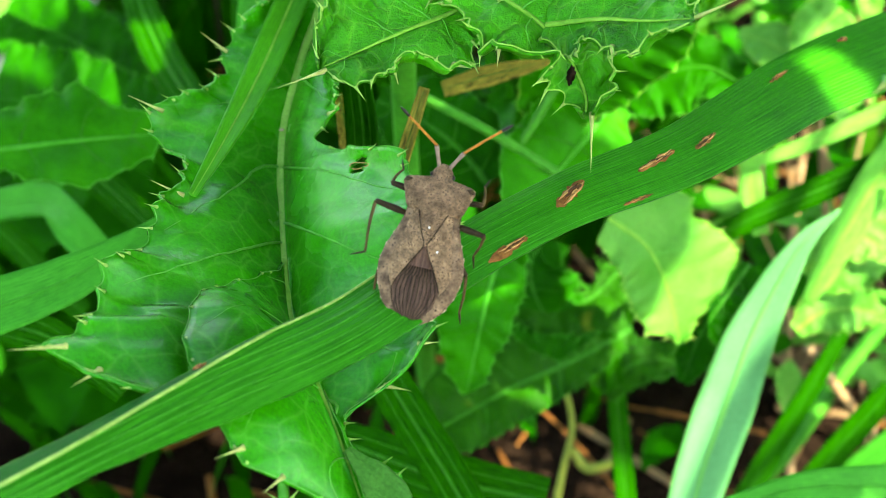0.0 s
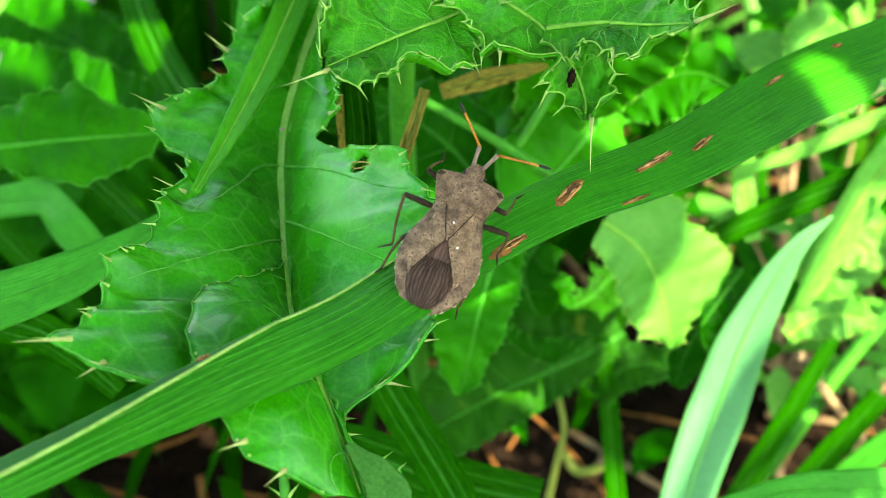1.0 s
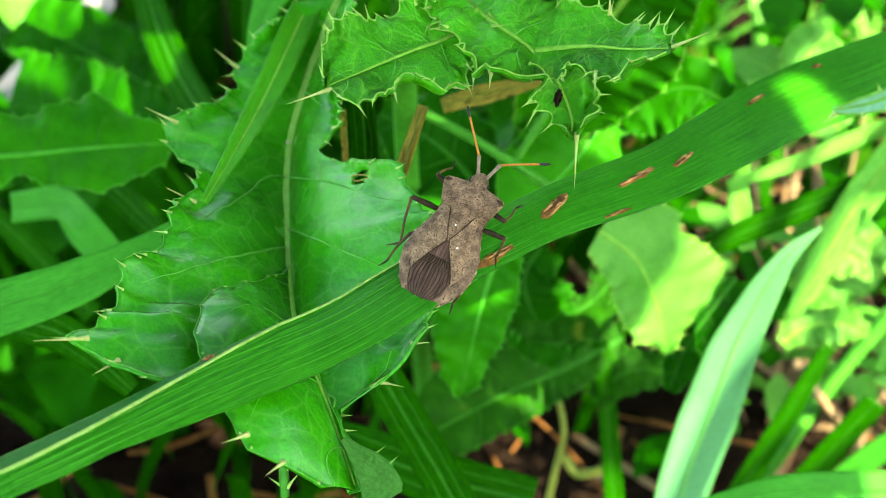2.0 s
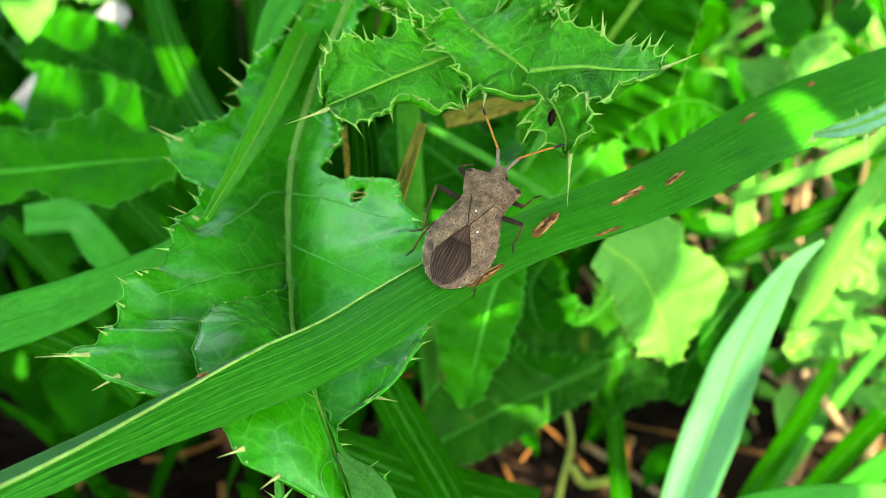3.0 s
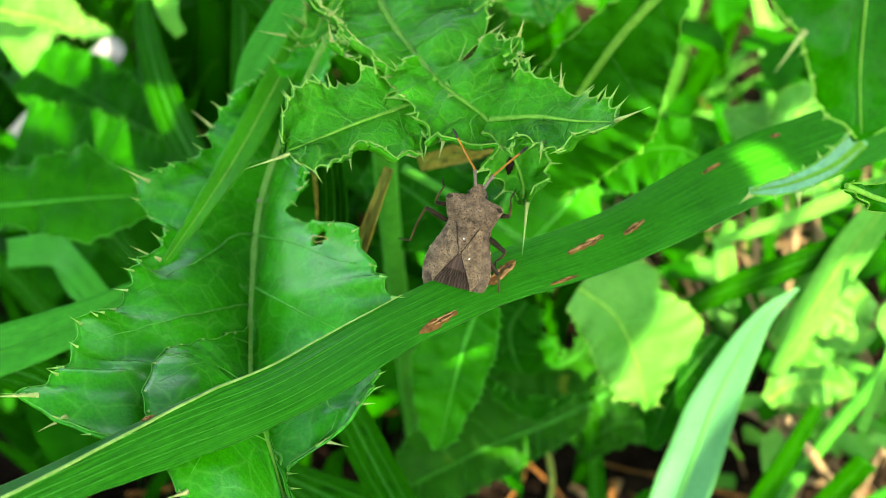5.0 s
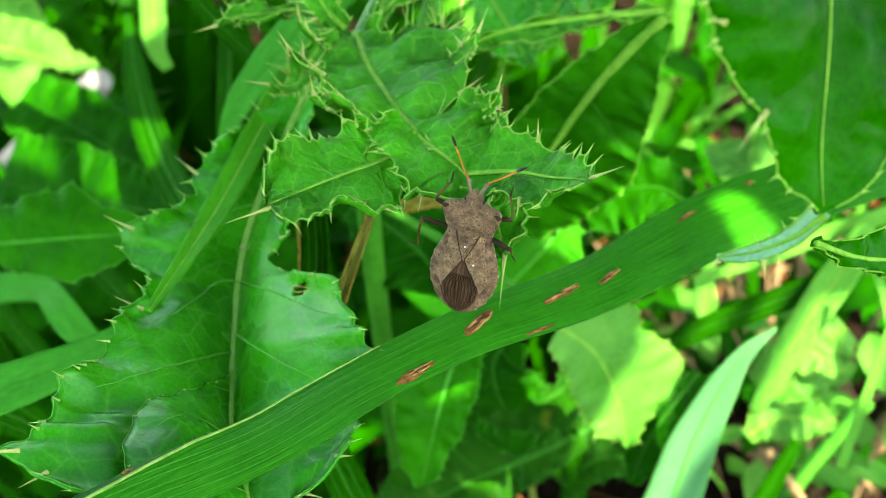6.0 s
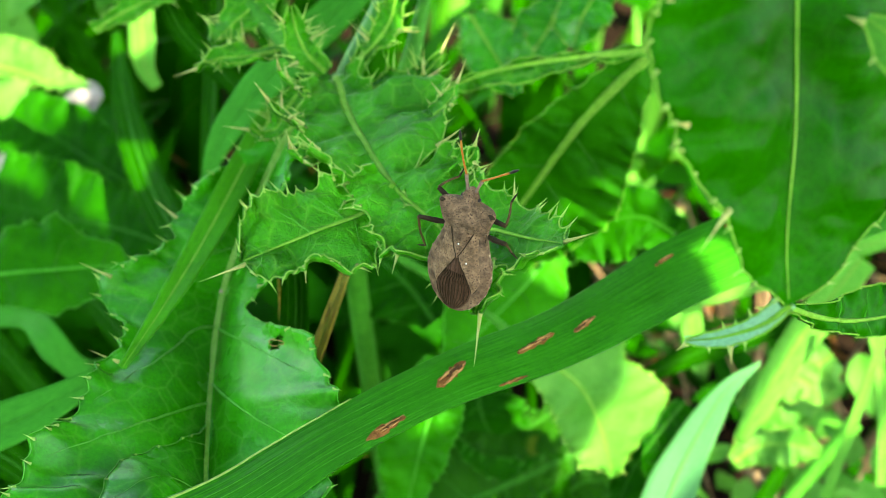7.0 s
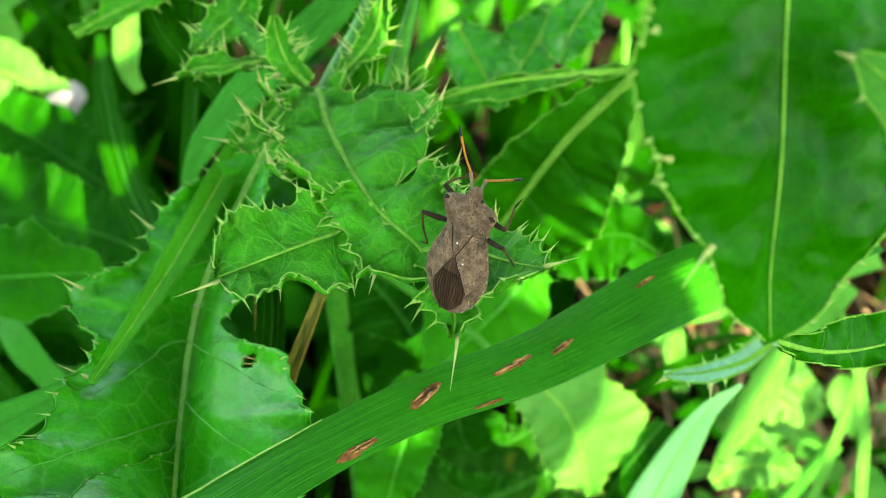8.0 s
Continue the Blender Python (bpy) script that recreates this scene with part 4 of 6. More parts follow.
stalk("stem", "pale green slender stalk", [(1.06, 13.23, 15.65), (0.74, 12.89, 15.07), (0.42, 12.73, 14.41)], [0.061, 0.062, 0.055], STEM)
stalk("stem", "pale green thistle stem", [(-0.75, 12.86, 19.29), (-0.91, 12.04, 18.83), (-1.04, 11.16, 18.63), (-1.09, 10.73, 18.54)], [0.169, 0.164, 0.156, 0.14], STEM)
stalk("stem", "dark green thistle stem", [(-3.35, 12.97, 19.66), (-2.62, 12.06, 19.0), (-1.91, 11.3, 18.73), (-1.25, 10.71, 18.53)], [0.112, 0.109, 0.111, 0.114], STEM)
stalk("stem", "upright green thistle stem rooted in the soil", [(-1.13, 10.74, 18.57), (-1.14, 11.36, 17.17), (-1.16, 12.33, 14.89), (-1.05, 13.91, 11.04), (-0.78, 17.11, 3.37)], [0.165, 0.169, 0.179, 0.199, 0.218], STEM)
stalk("stem", "green stalk between thistle leaves", [(-0.44, 13.08, 18.88), (-0.5, 12.47, 18.36), (-0.59, 11.87, 17.85)], [0.072, 0.114, 0.126], STEM)
# ---- leaves behind ----
leaf = thing("thistle_leaf", "large green leaf with a pale thick midrib behind the bug", "thistle leaf")
lam = Lamina([(2.46, 12.7, 18.44), (2.02, 12.73, 17.82), (1.68, 12.86, 17.16), (1.26, 12.99, 16.16), (0.87, 13.21, 15.11), (0.61, 13.32, 14.25)], (0.2, -0.75, 0.6), [(0, 0.16), (0.2, 0.71), (0.5, 1.18), (0.8, 0.86), (1, 0.08)], [(0, 0.16), (0.15, 0.31), (0.4, 0.59), (0.7, 0.71), (0.9, 0.39), (1, 0.04)], cup=0.1, teeth=0.05, pitch=0.16, seed=41, pucker=0.06)
clothe(leaf, lam, THISTLE_MID, vein_material=VEIN, rib=0.075, veins=5, bristle=0.08, spines=())
leaf = thing("thistle_leaf", "slim green leaf reaching across with a pale rib", "thistle leaf")
lam = Lamina([(2.39, 12.55, 18.58), (1.9, 12.38, 18.55), (1.22, 11.98, 18.57), (0.56, 11.65, 18.5), (0.01, 11.28, 18.37)], (0, -0.7, 0.7), [(0, 0.07), (0.3, 0.1), (0.6, 0.23), (0.85, 0.18), (1, 0.03)], [(0, 0.04), (0.3, 0.05), (0.6, 0.05), (1, 0.03)], cup=0.1, teeth=0.01, pitch=0.16, seed=42, pucker=0.06, curl=0.06, quilt=0.05)
clothe(leaf, lam, THISTLE_YOUNG, rib=0.05, veins=0, bristle=0.02, spines=())
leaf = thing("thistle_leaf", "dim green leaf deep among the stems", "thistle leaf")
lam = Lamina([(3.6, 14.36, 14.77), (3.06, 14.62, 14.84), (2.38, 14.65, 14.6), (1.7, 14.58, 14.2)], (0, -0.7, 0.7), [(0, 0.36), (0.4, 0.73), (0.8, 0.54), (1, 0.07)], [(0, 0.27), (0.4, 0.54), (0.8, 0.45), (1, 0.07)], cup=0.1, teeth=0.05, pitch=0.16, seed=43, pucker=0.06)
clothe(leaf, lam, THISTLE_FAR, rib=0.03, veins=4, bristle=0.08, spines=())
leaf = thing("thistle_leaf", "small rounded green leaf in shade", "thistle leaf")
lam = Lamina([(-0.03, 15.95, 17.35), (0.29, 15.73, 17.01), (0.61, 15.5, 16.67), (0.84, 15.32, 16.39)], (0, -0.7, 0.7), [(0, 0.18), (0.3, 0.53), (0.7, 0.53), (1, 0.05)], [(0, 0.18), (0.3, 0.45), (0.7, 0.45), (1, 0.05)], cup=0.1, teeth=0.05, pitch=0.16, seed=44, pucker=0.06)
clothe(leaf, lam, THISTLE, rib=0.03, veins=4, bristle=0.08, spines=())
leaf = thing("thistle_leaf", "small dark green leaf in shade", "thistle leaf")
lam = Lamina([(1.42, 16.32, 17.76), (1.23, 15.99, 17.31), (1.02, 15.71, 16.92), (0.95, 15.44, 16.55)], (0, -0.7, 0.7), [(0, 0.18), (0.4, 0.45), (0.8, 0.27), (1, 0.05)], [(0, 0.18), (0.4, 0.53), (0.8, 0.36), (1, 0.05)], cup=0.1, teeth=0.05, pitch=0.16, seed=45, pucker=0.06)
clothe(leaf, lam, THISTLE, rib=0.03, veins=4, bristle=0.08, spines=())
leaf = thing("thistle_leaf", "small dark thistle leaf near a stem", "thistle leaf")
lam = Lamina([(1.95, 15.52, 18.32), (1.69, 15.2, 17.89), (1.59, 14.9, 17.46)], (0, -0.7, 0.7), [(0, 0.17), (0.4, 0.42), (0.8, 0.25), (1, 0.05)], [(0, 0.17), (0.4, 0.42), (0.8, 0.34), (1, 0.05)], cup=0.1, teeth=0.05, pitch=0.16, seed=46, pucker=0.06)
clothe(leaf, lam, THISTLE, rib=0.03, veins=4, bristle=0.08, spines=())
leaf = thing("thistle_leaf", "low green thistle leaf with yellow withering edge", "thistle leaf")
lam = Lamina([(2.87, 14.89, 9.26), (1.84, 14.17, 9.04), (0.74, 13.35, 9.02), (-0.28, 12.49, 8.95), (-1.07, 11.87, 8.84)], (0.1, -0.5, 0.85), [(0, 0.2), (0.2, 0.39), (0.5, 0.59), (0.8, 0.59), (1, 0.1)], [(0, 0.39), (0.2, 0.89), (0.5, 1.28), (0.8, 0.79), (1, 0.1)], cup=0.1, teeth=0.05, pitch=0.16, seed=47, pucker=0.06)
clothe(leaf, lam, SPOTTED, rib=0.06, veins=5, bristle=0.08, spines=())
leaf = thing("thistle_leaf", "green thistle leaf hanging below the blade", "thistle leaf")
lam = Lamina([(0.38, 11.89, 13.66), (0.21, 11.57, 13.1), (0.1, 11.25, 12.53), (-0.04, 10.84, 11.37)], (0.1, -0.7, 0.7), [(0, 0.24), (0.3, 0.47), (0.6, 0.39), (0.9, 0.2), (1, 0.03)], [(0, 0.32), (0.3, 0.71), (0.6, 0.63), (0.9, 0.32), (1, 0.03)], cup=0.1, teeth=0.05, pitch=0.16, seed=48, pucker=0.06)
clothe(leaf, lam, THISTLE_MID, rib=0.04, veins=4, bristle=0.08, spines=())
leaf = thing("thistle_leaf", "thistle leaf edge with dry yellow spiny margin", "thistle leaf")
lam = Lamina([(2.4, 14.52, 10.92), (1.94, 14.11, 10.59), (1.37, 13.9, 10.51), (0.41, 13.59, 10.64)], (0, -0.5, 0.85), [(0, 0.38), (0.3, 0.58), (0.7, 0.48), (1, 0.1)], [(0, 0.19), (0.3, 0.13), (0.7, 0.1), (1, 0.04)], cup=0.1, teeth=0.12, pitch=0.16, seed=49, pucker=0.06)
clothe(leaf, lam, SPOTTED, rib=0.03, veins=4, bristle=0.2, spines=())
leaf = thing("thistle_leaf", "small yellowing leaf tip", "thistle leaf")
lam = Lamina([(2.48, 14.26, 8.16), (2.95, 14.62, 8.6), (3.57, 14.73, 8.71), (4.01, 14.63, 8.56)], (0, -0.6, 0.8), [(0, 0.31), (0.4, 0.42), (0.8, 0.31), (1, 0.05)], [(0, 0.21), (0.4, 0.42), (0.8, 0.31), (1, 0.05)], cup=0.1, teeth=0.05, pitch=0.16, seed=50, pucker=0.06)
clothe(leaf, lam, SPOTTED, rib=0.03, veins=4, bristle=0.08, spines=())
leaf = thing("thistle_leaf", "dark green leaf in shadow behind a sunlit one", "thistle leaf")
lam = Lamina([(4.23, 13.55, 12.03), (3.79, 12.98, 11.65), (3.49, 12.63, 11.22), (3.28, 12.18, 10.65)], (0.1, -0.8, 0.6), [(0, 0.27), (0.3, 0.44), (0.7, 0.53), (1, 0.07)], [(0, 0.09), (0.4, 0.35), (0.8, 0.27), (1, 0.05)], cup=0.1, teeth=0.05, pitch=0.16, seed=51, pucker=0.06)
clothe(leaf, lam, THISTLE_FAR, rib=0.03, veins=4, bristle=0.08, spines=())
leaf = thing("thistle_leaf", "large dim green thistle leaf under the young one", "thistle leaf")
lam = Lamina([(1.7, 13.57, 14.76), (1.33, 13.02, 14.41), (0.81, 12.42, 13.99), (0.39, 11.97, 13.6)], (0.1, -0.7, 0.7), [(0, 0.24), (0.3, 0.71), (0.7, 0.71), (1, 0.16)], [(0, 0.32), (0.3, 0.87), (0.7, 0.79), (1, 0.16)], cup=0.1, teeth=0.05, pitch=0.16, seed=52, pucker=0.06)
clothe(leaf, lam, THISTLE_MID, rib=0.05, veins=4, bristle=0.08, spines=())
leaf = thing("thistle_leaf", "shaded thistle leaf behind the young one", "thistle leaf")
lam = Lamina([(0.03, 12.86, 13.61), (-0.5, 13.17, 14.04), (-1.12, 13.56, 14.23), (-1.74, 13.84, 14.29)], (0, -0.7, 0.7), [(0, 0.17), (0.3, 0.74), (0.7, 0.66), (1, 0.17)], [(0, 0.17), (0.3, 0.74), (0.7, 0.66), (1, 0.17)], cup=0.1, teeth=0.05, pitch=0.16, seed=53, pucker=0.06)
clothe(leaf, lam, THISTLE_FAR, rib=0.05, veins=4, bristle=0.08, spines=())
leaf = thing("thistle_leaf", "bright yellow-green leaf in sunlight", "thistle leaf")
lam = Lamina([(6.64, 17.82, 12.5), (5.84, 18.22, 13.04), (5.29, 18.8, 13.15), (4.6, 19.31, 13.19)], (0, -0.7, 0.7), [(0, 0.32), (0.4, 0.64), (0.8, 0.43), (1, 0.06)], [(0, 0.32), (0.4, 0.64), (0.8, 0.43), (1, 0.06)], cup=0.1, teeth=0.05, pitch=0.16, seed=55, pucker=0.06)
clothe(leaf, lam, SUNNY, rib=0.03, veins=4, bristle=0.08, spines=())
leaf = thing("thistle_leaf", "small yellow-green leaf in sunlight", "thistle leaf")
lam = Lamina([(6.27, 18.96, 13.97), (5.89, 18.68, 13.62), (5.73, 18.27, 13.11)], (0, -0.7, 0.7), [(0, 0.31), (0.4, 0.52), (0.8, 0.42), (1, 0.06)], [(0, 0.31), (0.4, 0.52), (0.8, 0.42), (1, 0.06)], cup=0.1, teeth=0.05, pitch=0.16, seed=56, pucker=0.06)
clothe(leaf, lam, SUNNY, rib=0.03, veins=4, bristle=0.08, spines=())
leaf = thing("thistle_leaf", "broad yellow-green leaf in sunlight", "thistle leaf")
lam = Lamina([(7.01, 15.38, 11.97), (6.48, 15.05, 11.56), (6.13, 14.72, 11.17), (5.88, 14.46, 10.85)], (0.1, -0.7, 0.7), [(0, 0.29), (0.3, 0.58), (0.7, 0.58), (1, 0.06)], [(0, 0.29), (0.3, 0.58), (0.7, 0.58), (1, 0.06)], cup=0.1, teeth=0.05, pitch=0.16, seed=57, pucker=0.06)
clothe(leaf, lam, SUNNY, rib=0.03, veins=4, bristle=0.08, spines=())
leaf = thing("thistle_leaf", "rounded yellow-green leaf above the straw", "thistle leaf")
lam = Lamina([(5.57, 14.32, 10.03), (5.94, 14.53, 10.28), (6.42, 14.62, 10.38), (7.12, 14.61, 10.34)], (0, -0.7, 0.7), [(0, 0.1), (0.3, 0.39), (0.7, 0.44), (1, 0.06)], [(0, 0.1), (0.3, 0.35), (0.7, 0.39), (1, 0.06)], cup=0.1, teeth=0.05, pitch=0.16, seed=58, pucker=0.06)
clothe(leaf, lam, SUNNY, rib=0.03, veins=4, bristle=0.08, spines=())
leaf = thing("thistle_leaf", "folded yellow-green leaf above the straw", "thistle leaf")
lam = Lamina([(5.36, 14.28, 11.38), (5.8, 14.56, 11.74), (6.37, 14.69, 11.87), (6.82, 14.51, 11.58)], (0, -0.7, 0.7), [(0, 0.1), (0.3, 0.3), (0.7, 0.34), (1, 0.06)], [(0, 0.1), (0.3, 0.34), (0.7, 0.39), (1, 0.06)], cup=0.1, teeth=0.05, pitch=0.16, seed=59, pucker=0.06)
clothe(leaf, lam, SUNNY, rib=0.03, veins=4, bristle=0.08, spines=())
leaf = thing("thistle_leaf", "smooth green leaf with a fine edge", "thistle leaf")
lam = Lamina([(3.37, 7.33, 18.72), (3.84, 7.64, 18.43), (4.32, 8.01, 18.21), (4.97, 8.46, 18.1)], (0, -0.7, 0.7), [(0, 0.03), (0.3, 0.15), (0.6, 0.3), (1, 0.3)], [(0, 0.03), (0.3, 0.1), (0.6, 0.15), (1, 0.2)], cup=0.1, teeth=0.01, pitch=0.16, seed=60, pucker=0.06)
clothe(leaf, lam, BROAD, rib=0.03, veins=4, bristle=0.02, spines=())
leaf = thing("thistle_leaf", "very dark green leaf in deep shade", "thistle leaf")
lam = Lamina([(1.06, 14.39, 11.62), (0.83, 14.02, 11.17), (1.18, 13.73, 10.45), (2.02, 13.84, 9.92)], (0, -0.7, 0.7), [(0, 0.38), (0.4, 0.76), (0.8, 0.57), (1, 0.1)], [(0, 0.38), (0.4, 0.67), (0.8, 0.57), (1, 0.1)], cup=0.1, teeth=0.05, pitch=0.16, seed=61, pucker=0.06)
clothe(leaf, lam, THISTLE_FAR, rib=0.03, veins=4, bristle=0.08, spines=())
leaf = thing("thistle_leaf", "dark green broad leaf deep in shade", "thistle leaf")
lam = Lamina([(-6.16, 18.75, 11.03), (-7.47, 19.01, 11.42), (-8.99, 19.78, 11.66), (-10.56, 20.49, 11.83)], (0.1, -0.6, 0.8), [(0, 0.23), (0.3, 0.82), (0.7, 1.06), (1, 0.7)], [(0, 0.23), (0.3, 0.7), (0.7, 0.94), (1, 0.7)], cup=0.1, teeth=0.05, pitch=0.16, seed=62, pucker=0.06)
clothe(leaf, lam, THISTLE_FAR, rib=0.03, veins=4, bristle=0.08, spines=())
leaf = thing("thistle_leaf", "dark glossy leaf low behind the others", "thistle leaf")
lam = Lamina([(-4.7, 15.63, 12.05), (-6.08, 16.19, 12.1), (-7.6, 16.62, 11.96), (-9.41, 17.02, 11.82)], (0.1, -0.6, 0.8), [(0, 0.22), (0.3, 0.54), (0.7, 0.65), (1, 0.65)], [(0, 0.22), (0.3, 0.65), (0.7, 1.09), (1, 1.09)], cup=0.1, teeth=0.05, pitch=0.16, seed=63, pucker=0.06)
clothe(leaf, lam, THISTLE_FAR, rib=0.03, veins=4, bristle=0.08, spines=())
leaf = thing("thistle_leaf", "yellow-green leaf edge glowing in the sun", "thistle leaf")
lam = Lamina([(-10.27, 19.01, 13.87), (-9.32, 18.99, 13.76), (-8.61, 18.94, 13.62), (-7.91, 18.96, 13.59)], (0.1, -0.5, 0.85), [(0, 0.69), (0.4, 0.69), (0.8, 0.28), (1, 0.09)], [(0, 0.23), (0.4, 0.16), (0.8, 0.12), (1, 0.05)], cup=0.1, teeth=0.05, pitch=0.16, seed=64, pucker=0.06)
clothe(leaf, lam, SUNNY, rib=0.03, veins=4, bristle=0.08, spines=())
leaf = thing("thistle_leaf", "young thistle leaf tip with a long spine", "thistle leaf")
lam = Lamina([(-5.12, 13.37, 17.59), (-4.76, 13.55, 17.82), (-4.32, 13.74, 18.05), (-3.9, 13.97, 18.34)], (0, -0.7, 0.7), [(0, 0.05), (0.4, 0.16), (0.8, 0.31), (1, 0.31)], [(0, 0.05), (0.4, 0.16), (0.8, 0.16), (1, 0.16)], cup=0.1, teeth=0.05, pitch=0.16, seed=65, pucker=0.06, curl=0.06, quilt=0.05)
clothe(leaf, lam, THISTLE_YOUNG, rib=0.03, veins=4, bristle=0.12, spines=())
leaf = thing("thistle_leaf", "small narrow young thistle leaf with spines", "thistle leaf")
lam = Lamina([(-1.91, 11.15, 18.69), (-2.23, 10.89, 18.69), (-2.52, 10.75, 18.69), (-2.72, 10.56, 18.61)], (0, -0.4, 0.9), [(0, 0.1), (0.4, 0.14), (0.8, 0.09), (1, 0.02)], [(0, 0.1), (0.4, 0.15), (0.8, 0.1), (1, 0.02)], cup=0.1, teeth=0.05, pitch=0.16, seed=66, pucker=0.06, curl=0.06, quilt=0.05)
clothe(leaf, lam, THISTLE_YOUNG, rib=0.03, veins=4, bristle=0.16, spines=[(1, 0.99, 0.3, 3.0, 0.1), (-1, 0.4, 0.25, 0.0, 0.6)], wild=16, across=13)
leaf = thing("thistle_leaf", "small curled young thistle leaf full of spines", "thistle leaf")
lam = Lamina([(-1.51, 10.57, 18.53), (-1.64, 10.34, 18.38), (-1.71, 10.12, 18.24), (-1.96, 10.07, 18.2)], (0, -0.4, 0.9), [(0, 0.09), (0.4, 0.15), (0.8, 0.09), (1, 0.02)], [(0, 0.09), (0.4, 0.15), (0.8, 0.1), (1, 0.02)], cup=0.1, teeth=0.05, pitch=0.16, seed=67, pucker=0.06, curl=0.06, quilt=0.05)
clothe(leaf, lam, THISTLE_YOUNG, rib=0.03, veins=4, bristle=0.2, spines=[(1, 0.99, 0.3, 3.0, 0.4), (-1, 0.4, 0.3, 0.0, 0.9), (1, 0.4, 0.3, 0.0, 0.9)], wild=16, across=13)
leaf = thing("thistle_leaf", "young thistle leaf curling from the stem tip", "thistle leaf")
lam = Lamina([(-1.28, 10.71, 18.7), (-1.49, 10.79, 18.84), (-1.65, 10.92, 19.04), (-1.76, 11.09, 19.29)], (0, -0.5, 0.8), [(0, 0.08), (0.4, 0.18), (0.8, 0.11), (1, 0.02)], [(0, 0.06), (0.4, 0.14), (0.8, 0.1), (1, 0.02)], cup=0.1, teeth=0.05, pitch=0.16, seed=68, pucker=0.06, curl=0.06, quilt=0.05)
clothe(leaf, lam, THISTLE_YOUNG, rib=0.03, veins=4, bristle=0.2, spines=[(1, 0.3, 0.3, 0.0, 0.9), (-1, 0.5, 0.3, 0.0, 0.9), (1, 0.8, 0.3, 1.0, 0.5)], wild=16, across=13)
leaf = thing("thistle_leaf", "young dark thistle leaf rising from the stem tip", "thistle leaf")
lam = Lamina([(-1.01, 10.96, 18.69), (-0.81, 11.22, 18.88), (-0.67, 11.52, 19.11), (-0.69, 11.98, 19.42)], (0, -0.5, 0.8), [(0, 0.06), (0.4, 0.13), (0.8, 0.09), (1, 0.02)], [(0, 0.06), (0.4, 0.14), (0.8, 0.1), (1, 0.02)], cup=0.1, teeth=0.05, pitch=0.16, seed=69, pucker=0.06, curl=0.06, quilt=0.05)
clothe(leaf, lam, THISTLE_YOUNG, rib=0.03, veins=4, bristle=0.2, spines=[(1, 0.3, 0.3, 0.0, 0.9), (-1, 0.5, 0.3, 0.0, 0.9)], wild=16, across=13)
leaf = thing("thistle_leaf", "small spiny thistle leaf beside the stem tip", "thistle leaf")
lam = Lamina([(-0.88, 10.61, 18.53), (-0.52, 10.72, 18.66), (-0.22, 10.8, 18.74), (0.0, 10.97, 18.96)], (0, -0.4, 0.9), [(0, 0.09), (0.4, 0.15), (0.8, 0.09), (1, 0.02)], [(0, 0.09), (0.4, 0.15), (0.8, 0.09), (1, 0.02)], cup=0.1, teeth=0.05, pitch=0.16, seed=70, pucker=0.06, curl=0.06, quilt=0.05)
clothe(leaf, lam, THISTLE_YOUNG, rib=0.03, veins=4, bristle=0.22, spines=[(1, 0.99, 0.35, 3.0, 0.4), (-1, 0.5, 0.35, 0.0, 0.9)], wild=16, across=13)
leaf = thing("thistle_leaf", "young thistle leaf along a dark stem", "thistle leaf")
lam = Lamina([(-2.21, 12.11, 19.39), (-2.34, 11.82, 18.99), (-2.52, 11.46, 18.83), (-2.69, 11.1, 18.68)], (0, -0.5, 0.8), [(0, 0.09), (0.4, 0.27), (0.8, 0.2), (1, 0.02)], [(0, 0.09), (0.4, 0.27), (0.8, 0.2), (1, 0.02)], cup=0.1, teeth=0.05, pitch=0.16, seed=71, pucker=0.06, curl=0.06, quilt=0.05)
clothe(leaf, lam, THISTLE_YOUNG, rib=0.03, veins=4, bristle=0.18, spines=(), wild=16, across=13)

# ---- straw, litter and far growth ----
rng = np.random.default_rng(77)


def litter(name, label, category, material, count, box, length, radius, slope=(-0.25, 0.35)):
    bm = bmesh.new()
    for _ in range(count):
        x, y = rng.uniform(box[0], box[1]), rng.uniform(box[2], box[3])
        z = 0.3 + rng.uniform(0, 1.6)
        a, b = rng.uniform(0, 6.28), rng.uniform(*slope)
        l = rng.uniform(*length)
        d = np.array([math.cos(a) * math.cos(b), math.sin(a) * math.cos(b), math.sin(b)]) * l
        mid = np.array([x, y, z]) + 0.5 * d + rng.uniform(-0.1, 0.1, 3) * l
        tube(bm, glide([(x, y, z), mid, np.array([x, y, z]) + d], 6), np.full(6, rng.uniform(*radius)), 5, rng.uniform(0.3, 1.0))
    return tagged(part(name, bm, material, None), label, category, kind="stuff")


litter("straw", "dry straw and broken stalks strewn over the soil", "straw", STRAW, 170, (4, 34, 10, 42), (1.5, 6.0), (0.05, 0.16))
litter("twigs", "dark dead stalks among the straw", "twigs", SCAR, 200, (-16, 30, 8, 42), (1.5, 5.0), (0.04, 0.12))
litter("dry_stalks", "standing broken dry grass stalks among the seedlings", "dry grass", STRAW, 70, (8, 18, 18, 26), (5.0, 9.5), (0.05, 0.13), (0.5, 1.2))
stalk("dead_stalk", "grey dead stalk leaning in the shade", [(-14.5, 25.0, 6.0), (-12.2, 24.0, 8.4), (-10.6, 23.2, 10.2), (-9.6, 22.8, 11.4)], [0.55, 0.6, 0.6, 0.3], TWIG)


